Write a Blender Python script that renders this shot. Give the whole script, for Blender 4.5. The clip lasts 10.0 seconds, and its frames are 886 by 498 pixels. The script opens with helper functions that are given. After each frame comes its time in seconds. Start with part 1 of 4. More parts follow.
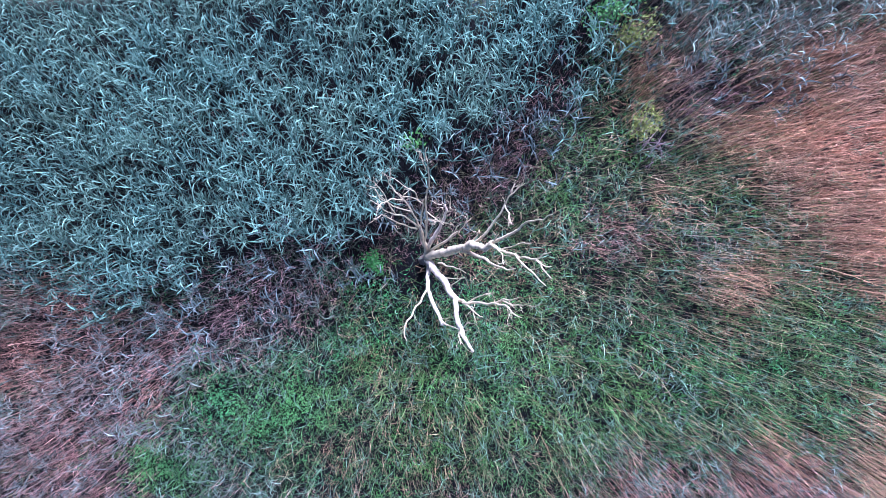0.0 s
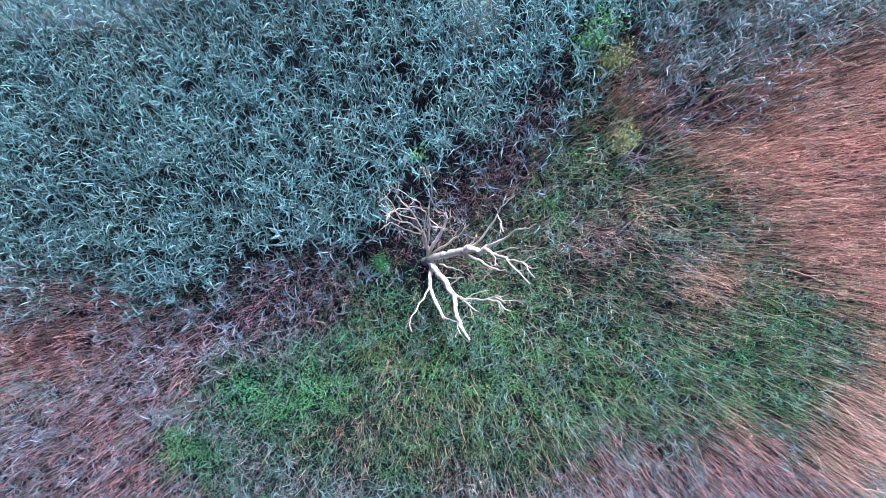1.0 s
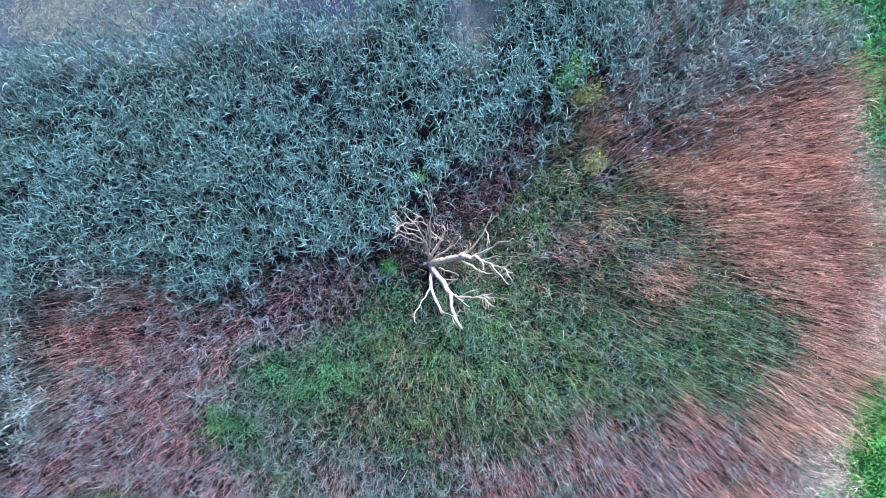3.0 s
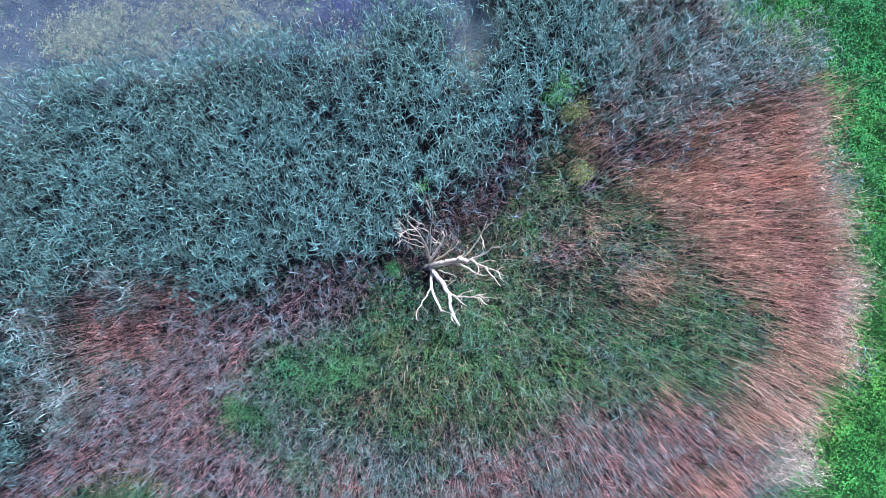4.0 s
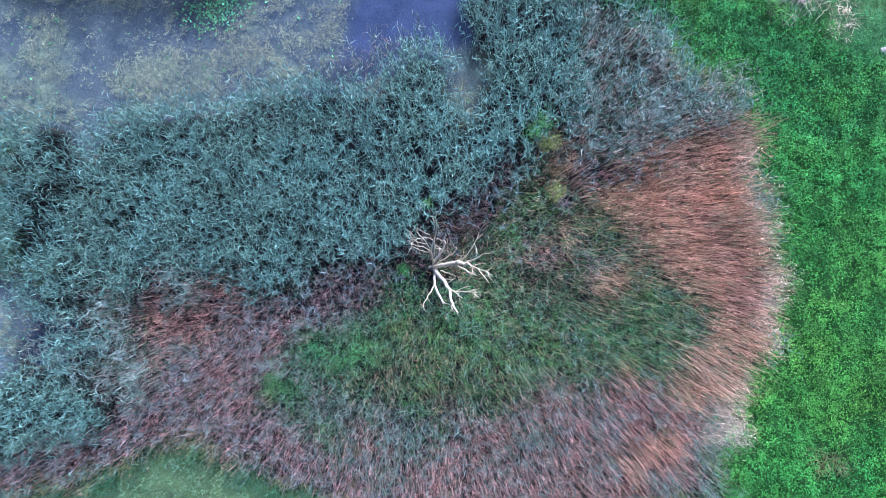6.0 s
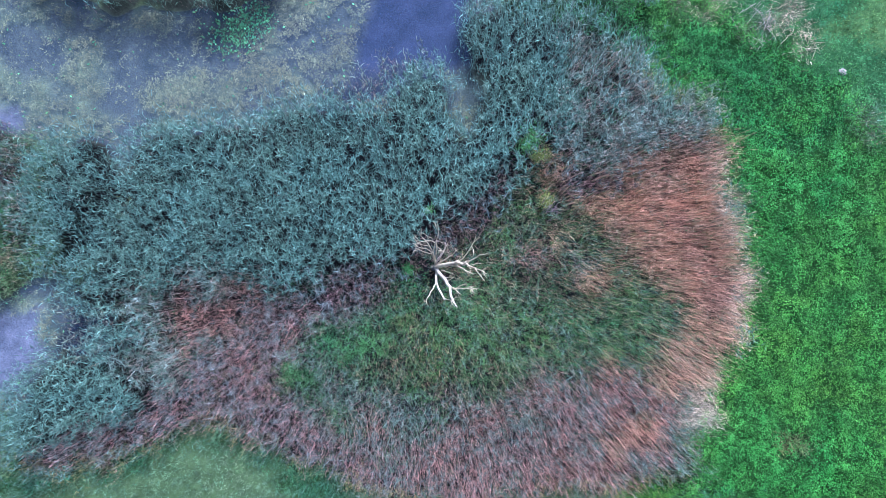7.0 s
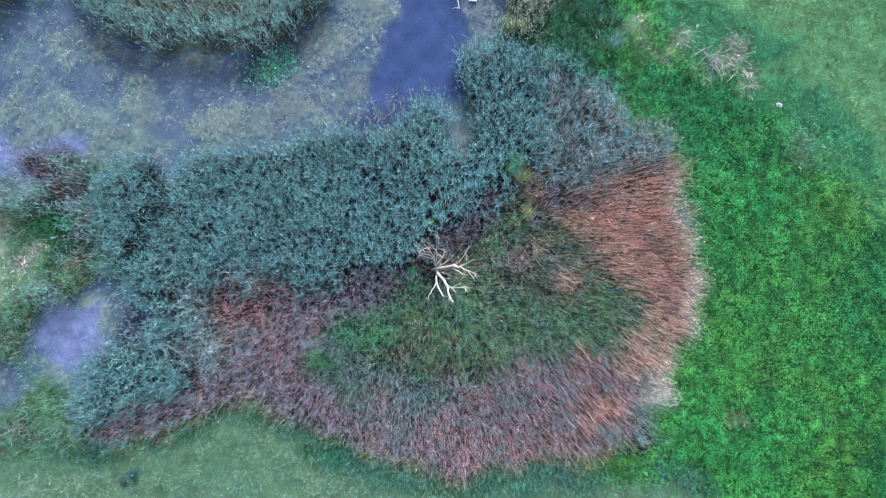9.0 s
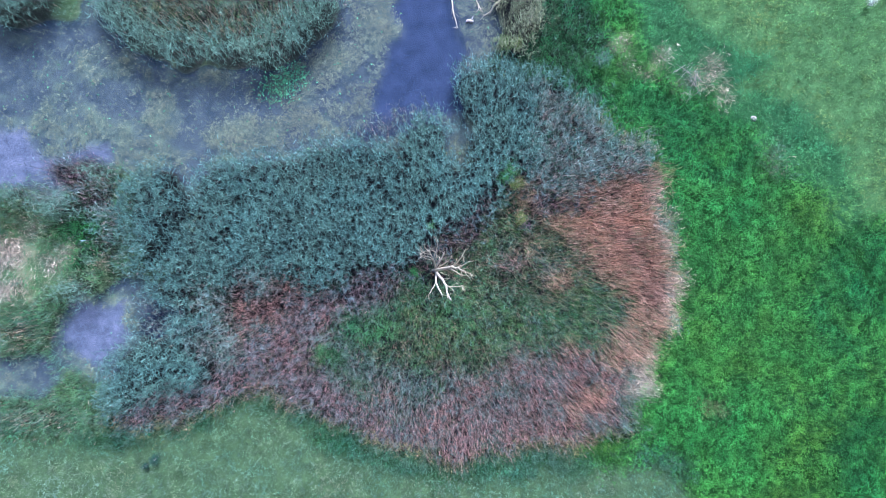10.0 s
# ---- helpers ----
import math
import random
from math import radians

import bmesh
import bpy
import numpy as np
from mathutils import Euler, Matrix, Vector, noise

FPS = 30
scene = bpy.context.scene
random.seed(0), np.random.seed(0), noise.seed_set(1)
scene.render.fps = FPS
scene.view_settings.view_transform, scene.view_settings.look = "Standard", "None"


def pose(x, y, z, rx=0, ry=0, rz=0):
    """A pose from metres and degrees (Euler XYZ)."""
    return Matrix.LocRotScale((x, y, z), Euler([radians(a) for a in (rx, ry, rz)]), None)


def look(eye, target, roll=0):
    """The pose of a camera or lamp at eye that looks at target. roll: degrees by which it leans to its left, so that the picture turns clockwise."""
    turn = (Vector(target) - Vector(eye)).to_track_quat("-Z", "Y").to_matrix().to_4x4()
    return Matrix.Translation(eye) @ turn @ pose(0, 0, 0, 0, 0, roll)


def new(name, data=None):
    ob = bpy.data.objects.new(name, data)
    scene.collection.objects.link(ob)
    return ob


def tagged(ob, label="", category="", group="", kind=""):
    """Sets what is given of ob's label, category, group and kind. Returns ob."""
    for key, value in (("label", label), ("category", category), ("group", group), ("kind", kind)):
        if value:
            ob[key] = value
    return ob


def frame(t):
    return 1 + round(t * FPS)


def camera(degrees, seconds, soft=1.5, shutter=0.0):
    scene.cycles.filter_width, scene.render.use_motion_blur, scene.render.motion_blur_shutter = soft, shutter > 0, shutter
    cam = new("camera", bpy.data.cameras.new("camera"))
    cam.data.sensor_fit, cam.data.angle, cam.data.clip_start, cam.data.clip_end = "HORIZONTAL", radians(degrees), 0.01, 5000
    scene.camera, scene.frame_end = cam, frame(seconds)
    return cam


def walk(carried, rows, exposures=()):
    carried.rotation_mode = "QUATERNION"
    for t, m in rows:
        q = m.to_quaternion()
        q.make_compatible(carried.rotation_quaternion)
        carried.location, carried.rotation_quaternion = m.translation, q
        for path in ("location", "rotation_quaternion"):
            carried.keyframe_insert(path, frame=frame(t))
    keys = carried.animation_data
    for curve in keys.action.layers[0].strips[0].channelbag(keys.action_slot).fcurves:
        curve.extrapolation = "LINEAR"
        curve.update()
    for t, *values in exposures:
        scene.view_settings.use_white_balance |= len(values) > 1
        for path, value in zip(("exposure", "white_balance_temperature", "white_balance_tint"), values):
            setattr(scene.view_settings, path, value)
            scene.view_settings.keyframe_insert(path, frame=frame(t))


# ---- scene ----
cam = camera(76.0, 10.0, soft=0.75)
# seconds, place in metres, small turns in degrees of a camera that looks straight down
PATH = [
    (0.0, 0.401, 0.693, 14.305, 0.36, 0.96, 0.00),
    (0.5, 0.390, 0.726, 15.062, 0.34, 0.92, 0.03),
    (1.0, 0.395, 0.764, 15.857, 0.31, 0.90, 0.05),
    (1.5, 0.403, 0.806, 16.565, 0.31, 0.86, 0.05),
    (2.0, 0.422, 0.855, 17.330, 0.29, 0.85, 0.07),
    (2.5, 0.447, 0.898, 17.974, 0.28, 0.89, 0.12),
    (4.0, 0.506, 1.076, 20.168, 0.23, 0.86, 0.18),
    (4.5, 0.492, 1.149, 21.081, 0.17, 0.71, 0.20),
    (5.0, 0.422, 1.192, 22.229, 0.16, 0.53, 0.20),
    (5.5, 0.352, 1.245, 23.380, 0.14, 0.38, 0.20),
    (7.0, 0.271, 1.316, 27.254, 0.21, 0.28, 0.26),
    (7.5, 0.263, 1.364, 28.450, 0.24, 0.25, 0.27),
    (8.0, 0.279, 1.427, 29.797, 0.25, 0.25, 0.30),
    (8.5, 0.308, 1.495, 31.012, 0.26, 0.27, 0.33),
    (9.0, 0.346, 1.572, 32.321, 0.26, 0.29, 0.34),
    (9.5, 0.373, 1.631, 33.568, 0.26, 0.30, 0.36),
    (10.0, 0.425, 1.694, 34.879, 0.26, 0.31, 0.36),
]
EXPOSURE = [(0.0, 1.53, 4800, 31), (4.0, 1.45, 4820, 26), (10.0, 1.38, 4780, 20)]
walk(cam, [(t, pose(x, y, z, rx, ry, rz)) for t, x, y, z, rx, ry, rz in PATH], EXPOSURE)

# ---- light: a bright overcast sky, soft sun from the north ----
SUN_AZ, SUN_EL = 12.0, 46.0
world = bpy.data.worlds.new("sky")
scene.world = world
world.use_nodes = True
wn = world.node_tree.nodes
sky = wn.new("ShaderNodeTexSky")
sky.sky_type, sky.sun_disc = "NISHITA", False
sky.sun_elevation, sky.sun_rotation = radians(SUN_EL), radians(SUN_AZ)
sky.air_density, sky.dust_density, sky.ozone_density = 1.0, 2.0, 1.5
wn["Background"].inputs["Strength"].default_value = 0.047
world.node_tree.links.new(sky.outputs[0], wn["Background"].inputs["Color"])
sun_data = bpy.data.lights.new("sun", "SUN")
sun_data.energy, sun_data.angle, sun_data.color = 4.7, radians(20), (1.0, 0.93, 0.88)
sun = new("sun", sun_data)
sun.matrix_world = look((30 * math.sin(radians(SUN_AZ)), 30 * math.cos(radians(SUN_AZ)), 30 * math.tan(radians(SUN_EL))), (0, 0, 0))


# ---- materials ----
def material(name):
    m = bpy.data.materials.new(name)
    m.use_nodes = True
    return m, m.node_tree.nodes, m.node_tree.links, m.node_tree.nodes["Principled BSDF"]


def noise_node(n, l, scale, detail=4.0, rough=0.6, kind="Object"):
    tc, nz = n.new("ShaderNodeTexCoord"), n.new("ShaderNodeTexNoise")
    nz.inputs["Scale"].default_value, nz.inputs["Detail"].default_value = scale, detail
    nz.inputs["Roughness"].default_value = rough
    l.new(tc.outputs[kind], nz.inputs["Vector"])
    return nz.outputs["Fac"]


def ramp(n, l, fac, stops):
    r = n.new("ShaderNodeValToRGB")
    els = r.color_ramp.elements
    while len(els) < len(stops):
        els.new(0.5)
    for e, (p, c) in zip(els, stops):
        e.position, e.color = p, (*c, 1)
    l.new(fac, r.inputs["Fac"])
    return r.outputs["Color"]


def times(n, l, a, b, fac=1.0):
    mx = n.new("ShaderNodeMix")
    mx.data_type, mx.blend_type = "RGBA", "MULTIPLY"
    mx.inputs["Factor"].default_value = fac
    l.new(a, mx.inputs[6])
    l.new(b, mx.inputs[7])
    return mx.outputs[2]


def bump(n, l, p, fac, strength, distance):
    b = n.new("ShaderNodeBump")
    b.inputs["Strength"].default_value, b.inputs["Distance"].default_value = strength, distance
    l.new(fac, b.inputs["Height"])
    l.new(b.outputs["Normal"], p.inputs["Normal"])


def leaf_material(name, rough=0.5, through_light=0.16, blotch=9.0):
    """Thin leaves: the plant's own colour with blotches and streaks, some light passing through."""
    m, n, l, p = material(name)
    at = n.new("ShaderNodeAttribute")
    at.attribute_name = "tint"
    big = ramp(n, l, noise_node(n, l, blotch), [(0.3, (0.72, 0.72, 0.72)), (0.7, (1.25, 1.22, 1.15))])
    col = times(n, l, at.outputs["Color"], big)
    l.new(col, p.inputs["Base Color"])
    p.inputs["Roughness"].default_value = rough
    p.inputs["Specular IOR Level"].default_value = 0.2
    tr = n.new("ShaderNodeBsdfTranslucent")
    l.new(col, tr.inputs["Color"])
    mx = n.new("ShaderNodeMixShader")
    mx.inputs[0].default_value = through_light
    l.new(p.outputs[0], mx.inputs[1])
    l.new(tr.outputs[0], mx.inputs[2])
    l.new(mx.outputs[0], n["Material Output"].inputs["Surface"])
    return m


def wood_material(name, dark, light, scale=14.0):
    """Bare weathered wood: long fissures and grey-cream blotches."""
    m, n, l, p = material(name)
    blot = ramp(n, l, noise_node(n, l, 4.0, 5.0), [(0.3, dark), (0.62, light)])
    tc, mp, nz = n.new("ShaderNodeTexCoord"), n.new("ShaderNodeMapping"), n.new("ShaderNodeTexNoise")
    mp.inputs["Scale"].default_value = (2.4, 2.4, 0.45)
    nz.inputs["Scale"].default_value, nz.inputs["Detail"].default_value = scale, 6.0
    l.new(tc.outputs["Object"], mp.inputs["Vector"])
    l.new(mp.outputs["Vector"], nz.inputs["Vector"])
    fis = ramp(n, l, nz.outputs["Fac"], [(0.30, (0.42, 0.38, 0.36)), (0.42, (1.0, 1.0, 1.0))])
    l.new(times(n, l, blot, fis), p.inputs["Base Color"])
    p.inputs["Roughness"].default_value = 0.85
    bump(n, l, p, nz.outputs["Fac"], 0.4, 0.006)
    return m


M_REED = leaf_material("reed leaf", 0.6, 0.18)
M_DRY = leaf_material("dry reed", 0.7, 0.15)
M_GRASS = leaf_material("grass blade", 0.55)
M_HERB = leaf_material("herb leaf", 0.5)
M_WEED = leaf_material("pond weed", 0.6, 0.1)
M_WOOD = wood_material("bleached dead wood", (0.40, 0.33, 0.22), (0.68, 0.58, 0.39))
M_BARK = wood_material("grey bark", (0.36, 0.30, 0.25), (0.78, 0.67, 0.53), 26.0)
# the grey bark's pattern in a darker brown, for the trunk
M_TRUNK = wood_material("dark bark", (0.10, 0.08, 0.07), (0.24, 0.20, 0.17), 26.0)
M_TANGLE = wood_material("dark mauve twigs", (0.10, 0.07, 0.09), (0.26, 0.19, 0.22))
M_STICK = wood_material("old brushwood", (0.22, 0.18, 0.16), (0.5, 0.43, 0.39))

M_SOIL, _n, _l, _p = material("ground")
_at = _n.new("ShaderNodeAttribute")
_at.attribute_name = "tint"
_c = times(_n, _l, _at.outputs["Color"], ramp(_n, _l, noise_node(_n, _l, 1.1, 6.0), [(0.3, (0.6, 0.62, 0.6)), (0.7, (1.4, 1.35, 1.3))]))
_f = noise_node(_n, _l, 14.0, 5.0)
_c = times(_n, _l, _c, ramp(_n, _l, _f, [(0.3, (0.55, 0.55, 0.55)), (0.7, (1.4, 1.4, 1.4))]))
_l.new(_c, _p.inputs["Base Color"])
_p.inputs["Roughness"].default_value = 0.95
_p.inputs["Specular IOR Level"].default_value = 0.06
bump(_n, _l, _p, _f, 0.6, 0.05)

# still, turbid water: part murk, part clear view of the bottom
M_WATER, _n, _l, _p = material("turbid water")
_l.new(ramp(_n, _l, noise_node(_n, _l, 0.35, 4.0), [(0.3, (0.021, 0.036, 0.066)), (0.7, (0.025, 0.041, 0.072))]), _p.inputs["Base Color"])
_p.inputs["Roughness"].default_value, _p.inputs["IOR"].default_value = 0.06, 1.33
bump(_n, _l, _p, noise_node(_n, _l, 3.0, 2.0), 0.015, 0.02)
_tr, _mx = _n.new("ShaderNodeBsdfTransparent"), _n.new("ShaderNodeMixShader")
_mx.inputs[0].default_value = 0.5
_l.new(_tr.outputs[0], _mx.inputs[1])
_l.new(_p.outputs[0], _mx.inputs[2])
_l.new(_mx.outputs[0], _n["Material Output"].inputs["Surface"])


# ---- the plan: stands of plants and ponds, in metres ----
rng = np.random.default_rng(7)
MEADOW, TEAL, GREY, MIXED, CENTRE, DRY_E, DRY_S, DRY_W, DRY_SW, BRIGHT, PALE, LUSH, EDGE, BRUSH, PALE_W, DARK, SHALLOW, DEEP, BORDER, ISLE, SILT, MOWN, COOL, DARK_GAP, TAN, ISLE_IN, RIM, BOG, BANK, FLOAT, VIVID, SHADY, MURK = range(33)
MAIN_NORTH = [(-14.3, 6.7), (-11.1, 7.4), (-9.1, 7.6), (-6.2, 8.1), (-4.2, 7.8), (-2.6, 8.5), (-1.6, 9.9), (-0.3, 9.9), (0.2, 8.8), (0.5, 7.3), (1.2, 7.1), (2.2, 7.7), (1.2, 9.8), (0.9, 12.4), (1.7, 13.0), (4.0, 12.4), (5.6, 12.4), (7.0, 12.2), (7.8, 11.0), (9.3, 10.0), (10.9, 9.0), (11.7, 8.0), (12.2, 6.9), (13.6, 3.6), (14.3, 0.6)]
MAIN_SOUTH = [(14.2, -2.0), (13.6, -3.3), (12.3, -4.0), (11.3, -5.3), (10.7, -7.1), (9.0, -8.4), (7.4, -9.4), (4.1, -10.3), (0.2, -10.7), (-2.4, -10.1), (-4.4, -9.3), (-6.7, -8.2), (-9.4, -7.0), (-11.0, -6.6), (-12.3, -6.8), (-14.0, -7.4), (-15.6, -8.5), (-17.6, -9.2), (-19.2, -9.2), (-20.2, -8.0), (-20.1, -6.5), (-19.3, -4.5), (-18.5, -2.8), (-16.9, -0.2), (-16.0, 2.1), (-14.6, 4.1)]
POND_NORTH = [(-40, 15.0), (-23.4, 16.1), (-21.7, 15.7), (-22.5, 24), (4.6, 24), (4.2, 19.3), (3.8, 16.5), (3.5, 14.4), (2.4, 12.8), (2.6, 8.5), (1.4, 7.0), (-1.0, 8.6), (-3.1, 8.4), (-4.8, 7.2), (-7.6, 7.2), (-11.1, 6.8), (-14.5, 6.2), (-15.4, 4.2), (-16.5, 5.6), (-18.2, 6.4), (-20.9, 7.0), (-21.6, 5.8), (-24.4, 5.4), (-40, 4.8)]
ZONES = []


def paint(code, outline):
    """Later patches lie over earlier ones."""
    ZONES.append((code, outline))


paint(MOWN, [(8, 8), (8, 24), (40, 24), (40, -2), (26, 0)])
paint(BRUSH, [(-40, 9), (-15.5, 9), (-15.5, -6.0), (-20.0, -9.6), (-24, -9.6), (-40, -9.0)])
paint(LUSH, [(6, 10.5), (6, 24), (9.5, 24), (12.2, 15.2), (13.7, 12.9), (17.8, 11.4), (21.2, 9.7), (23.6, 7.2), (24.7, 3.4), (26.0, 0.7), (29.4, -2.0), (40, -5), (40, -22), (16.8, -22), (15.6, -15.0), (16.0, -13.2), (14.4, -11.8), (9.8, -11.2), (8.4, -10.0), (11.4, -7.6), (9, 0), (11, 6.8)])
paint(COOL, [(17.5, 11.6), (20.6, 11.6), (23.8, 9.0), (25.6, 5.2), (26.6, 1.6), (26.0, 0.7), (24.0, 3.4), (22.6, 6.0), (20.5, 7.6), (18.5, 9.0)])
paint(COOL, [(13, 24), (15, 16.2), (17, 15), (20.4, 13.4), (17.5, 11.6), (14, 12.6), (12.2, 14.5), (9.6, 24)])
paint(MOWN, [(19, 22), (20.6, 13.5), (22.5, 10.8), (25.2, 7.0), (27.4, 2.4), (34, 0), (34, 22)])
paint(EDGE, [(-21.8, -9.6), (-16.3, -8.6), (-12.9, -6.8), (-9.8, -7.0), (-7.0, -8.3), (-2.6, -10.3), (2.2, -11.0), (7.7, -9.6), (9.8, -11.4), (4.3, -12.1), (0.2, -12.2), (-3.2, -11.7), (-7.4, -10.0), (-10.5, -8.2), (-12.9, -8.0), (-15.6, -9.7), (-21.8, -10.6)])
paint(EDGE, [(10.7, -10.5), (13.0, -10.2), (14.7, -10.5), (16.1, -11.5), (15.1, -12.2), (12.3, -11.0)])
paint(BRUSH, [(-40, 4.4), (-24.6, 5.5), (-20.2, 5.5), (-19.0, 3.1), (-19.0, 0.7), (-18.0, 0.1), (-21.1, -0.6), (-22.8, -2.0), (-23.5, -4.1), (-22.5, -7.5), (-20, -9.5), (-24, -9.0), (-40, -8.6)])
paint(PALE_W, [(-40, 1.9), (-25.9, 2.4), (-23.4, 1.7), (-23.1, 0.0), (-24.8, -1.7), (-40, -2.1)])
paint(DARK, [(3.4, 22.0), (3.7, 14.7), (3.0, 13.0), (5.8, 11.9), (7.4, 11.3), (9.4, 10.0), (11.0, 11.2), (11.5, 12.4), (10.2, 14.4), (9.2, 17.0), (9.0, 22)])
paint(SHALLOW, POND_NORTH)
paint(DEEP, [(-2.6, 24), (-2.9, 15.1), (-3.6, 12.3), (-4.4, 10.2), (-5.4, 8.6), (-3, 8.6), (-1.4, 10.0), (1.4, 9.8), (1.2, 13.0), (2.4, 14.1), (1.2, 15.7), (0.7, 24)])
paint(SHALLOW, [(-23.9, -3.8), (-23.2, -1.9), (-21.2, -0.7), (-18.4, 0.4), (-16.9, -0.7), (-18.4, -3.5), (-19.2, -5.6), (-20.6, -7.0), (-22.5, -5.9), (-23.9, -5.2)])
paint(SHALLOW, [(-40, -5.6), (-24.3, -5.2), (-23.2, -6.3), (-24.6, -7.3), (-40, -7.7)])
paint(SILT, [(-40, 8.6), (-26, 8.6), (-24.3, 7.4), (-20.6, 8.0), (-20.6, 7.0), (-23.5, 5.8), (-27, 5.4), (-40, 5.2)])
paint(SILT, [(-23.4, -3.4), (-22.6, -2.0), (-20.8, -1.5), (-19.3, -1.8), (-19.3, -3.2), (-20.2, -4.8), (-21.2, -6.0), (-22.6, -5.2)])
paint(ISLE, [(-22.2, 24), (-20.9, 16.0), (-18.8, 14.0), (-16.2, 13.1), (-12.5, 12.7), (-9.9, 13.2), (-7.2, 14.5), (-6.3, 16.0), (-5.9, 24)])
paint(ISLE, [(-40, 24), (-40, 14.9), (-24.8, 15.6), (-23.6, 16.5), (-24.5, 24)])
paint(ISLE_IN, [(-20.9, 24), (-19.6, 16.6), (-17.6, 15.0), (-14.5, 14.4), (-11.0, 14.6), (-8.8, 15.6), (-7.6, 17.0), (-7.4, 24)])
paint(TEAL, MAIN_NORTH + MAIN_SOUTH)
paint(TEAL, [(-19.0, 5.4), (-17.9, 6.9), (-16.1, 6.4), (-15.2, 5.1), (-14.9, 4.1), (-16.0, 2.1), (-17.0, 0.4), (-18.5, 0.6), (-18.8, 2.4)])
paint(GREY, [(6.0, 11.8), (7.8, 10.8), (10.9, 8.8), (12.4, 8.1), (12.5, 6.9), (9.8, 6.0), (8.3, 5.0), (6.4, 4.8), (5.2, 6.0), (5.5, 9.0)])
paint(MIXED, [(-7.0, 0.0), (-2.0, 0.5), (0, -1), (12, -3), (12, -9), (0, -11), (-10, -7.2), (-12, -6), (-10, -3)])
paint(CENTRE, [(4.1, 5.6), (3.4, 4.2), (0.4, 2.2), (-1.9, 0.4), (-2.6, -1.2), (-3.9, -1.6), (-4.2, -4.2), (-2.5, -5.6), (-0.5, -6.0), (2.2, -5.8), (4.2, -4.5), (7.5, -4.8), (9.5, -3.8), (11.5, -3.4), (11.2, -1.4), (9.8, 1.3), (9.2, 3.3), (8.4, 5.0), (6.4, 4.8)])
paint(VIVID, [(-1.5, -0.3), (2, -0.6), (5, -1.2), (8, -1.5), (9.2, -3.2), (7.5, -4.2), (4, -3.9), (0, -4.2), (-1.8, -3)])
paint(TAN, [(4.6, 5.9), (6.4, 4.9), (8.4, 5.0), (9.8, 1.3), (11.2, -1.4), (11.5, -3.4), (9.8, -3.4), (9.0, -1.6), (8.2, 1.2), (6.4, 3.0)])
paint(DRY_E, [(8.3, 5.0), (9.8, 5.8), (11.2, 6.4), (12.7, 6.8), (12.9, 6.2), (13.3, 3.6), (13.7, 2.3), (14.0, 0.6), (13.9, -2.0), (13.4, -3.3), (12.3, -4.2), (11.7, -3.0), (11.0, -1.0), (9.6, 1.0), (8.8, 2.6)])
paint(DRY_S, [(1.8, -6.4), (4.1, -4.9), (7.4, -4.7), (9.4, -3.7), (11.4, -4.7), (11.1, -6.6), (9.1, -8.5), (7.5, -9.5), (4.2, -10.4), (0.8, -10.8), (-2.5, -10.2), (-4.5, -9.4), (-4.5, -8.6), (-1.2, -8.1)])
paint(DRY_W, [(-14.0, -1.8), (-13.4, -0.8), (-11.5, 0.0), (-8.8, 0.1), (-7.9, -0.6), (-8.8, -2.3), (-9.4, -3.6), (-10.1, -5.0), (-12.2, -5.0), (-13.4, -3.7)])
paint(DRY_SW, [(-13.8, -4.2), (-12.0, -3.8), (-10, -3.8), (-9, -4.5), (-11.5, -5.2), (-13.4, -5.6)])
paint(DRY_SW, [(-8.4, 0.1), (-6.0, -0.4), (-3.0, -0.2), (-2.6, -1.2), (-5.3, -1.6), (-7.1, -2.3), (-7.4, -3.6), (-6.7, -5.3), (-8.7, -5.7), (-10.1, -5.0), (-9.4, -3.6)])
paint(DRY_SW, [(-20.1, -9.2), (-18.6, -8.0), (-15.6, -6.5), (-12.8, -5.4), (-11.2, -4.5), (-9.2, -3.5), (-7.1, -5.1), (-5.1, -6.8), (-2.8, -8.7), (-2.8, -10.1), (-6.8, -8.3), (-9.4, -7.0), (-12.4, -6.8), (-14.1, -7.4), (-15.8, -8.6)])
paint(BORDER, [(3.9, 5.6), (5.3, 6.6), (4.3, 7.4), (3.2, 5.4), (1.0, 3.4), (-1.8, 1.0), (-5.5, 0.4), (-5.5, -0.4), (-2.2, 0.0), (0.4, 2.2), (2.4, 3.6)])
paint(TAN, [(4.1, 6.5), (5.0, 6.2), (6.1, 5.3), (7.6, 5.6), (9.1, 5.9), (9.7, 4.7), (8.0, 4.1), (6.5, 4.1), (4.8, 4.5)])
paint(DRY_E, [(9.7, 5.9), (11.0, 6.4), (12.2, 6.7), (13.5, 6.8), (14.1, 5.8), (13.3, 5.1), (11.2, 4.9), (9.7, 4.7)])
paint(BRIGHT, [(-5.9, -3.3), (-5.4, -2.5), (-3.9, -2.2), (-2.8, -2.7), (-2.6, -3.6), (-4.2, -4.1)])
paint(VIVID, [(-2.4, 0.0), (-0.6, 0.2), (0.4, -1.4), (0.0, -2.6), (-1.6, -2.2)])
# plantless gaps on near-black ground, put where the stands show dark shadow holes
paint(DARK_GAP, [(-1.2, 1.0), (-0.2, 1.0), (0.0, 0.1), (-0.5, -0.3), (-1.2, -0.1)])
paint(PALE, [(12.1, -4.9), (12.7, -3.8), (13.4, -4.8), (13.5, -6.6), (12.8, -7.1), (11.4, -6.9)])
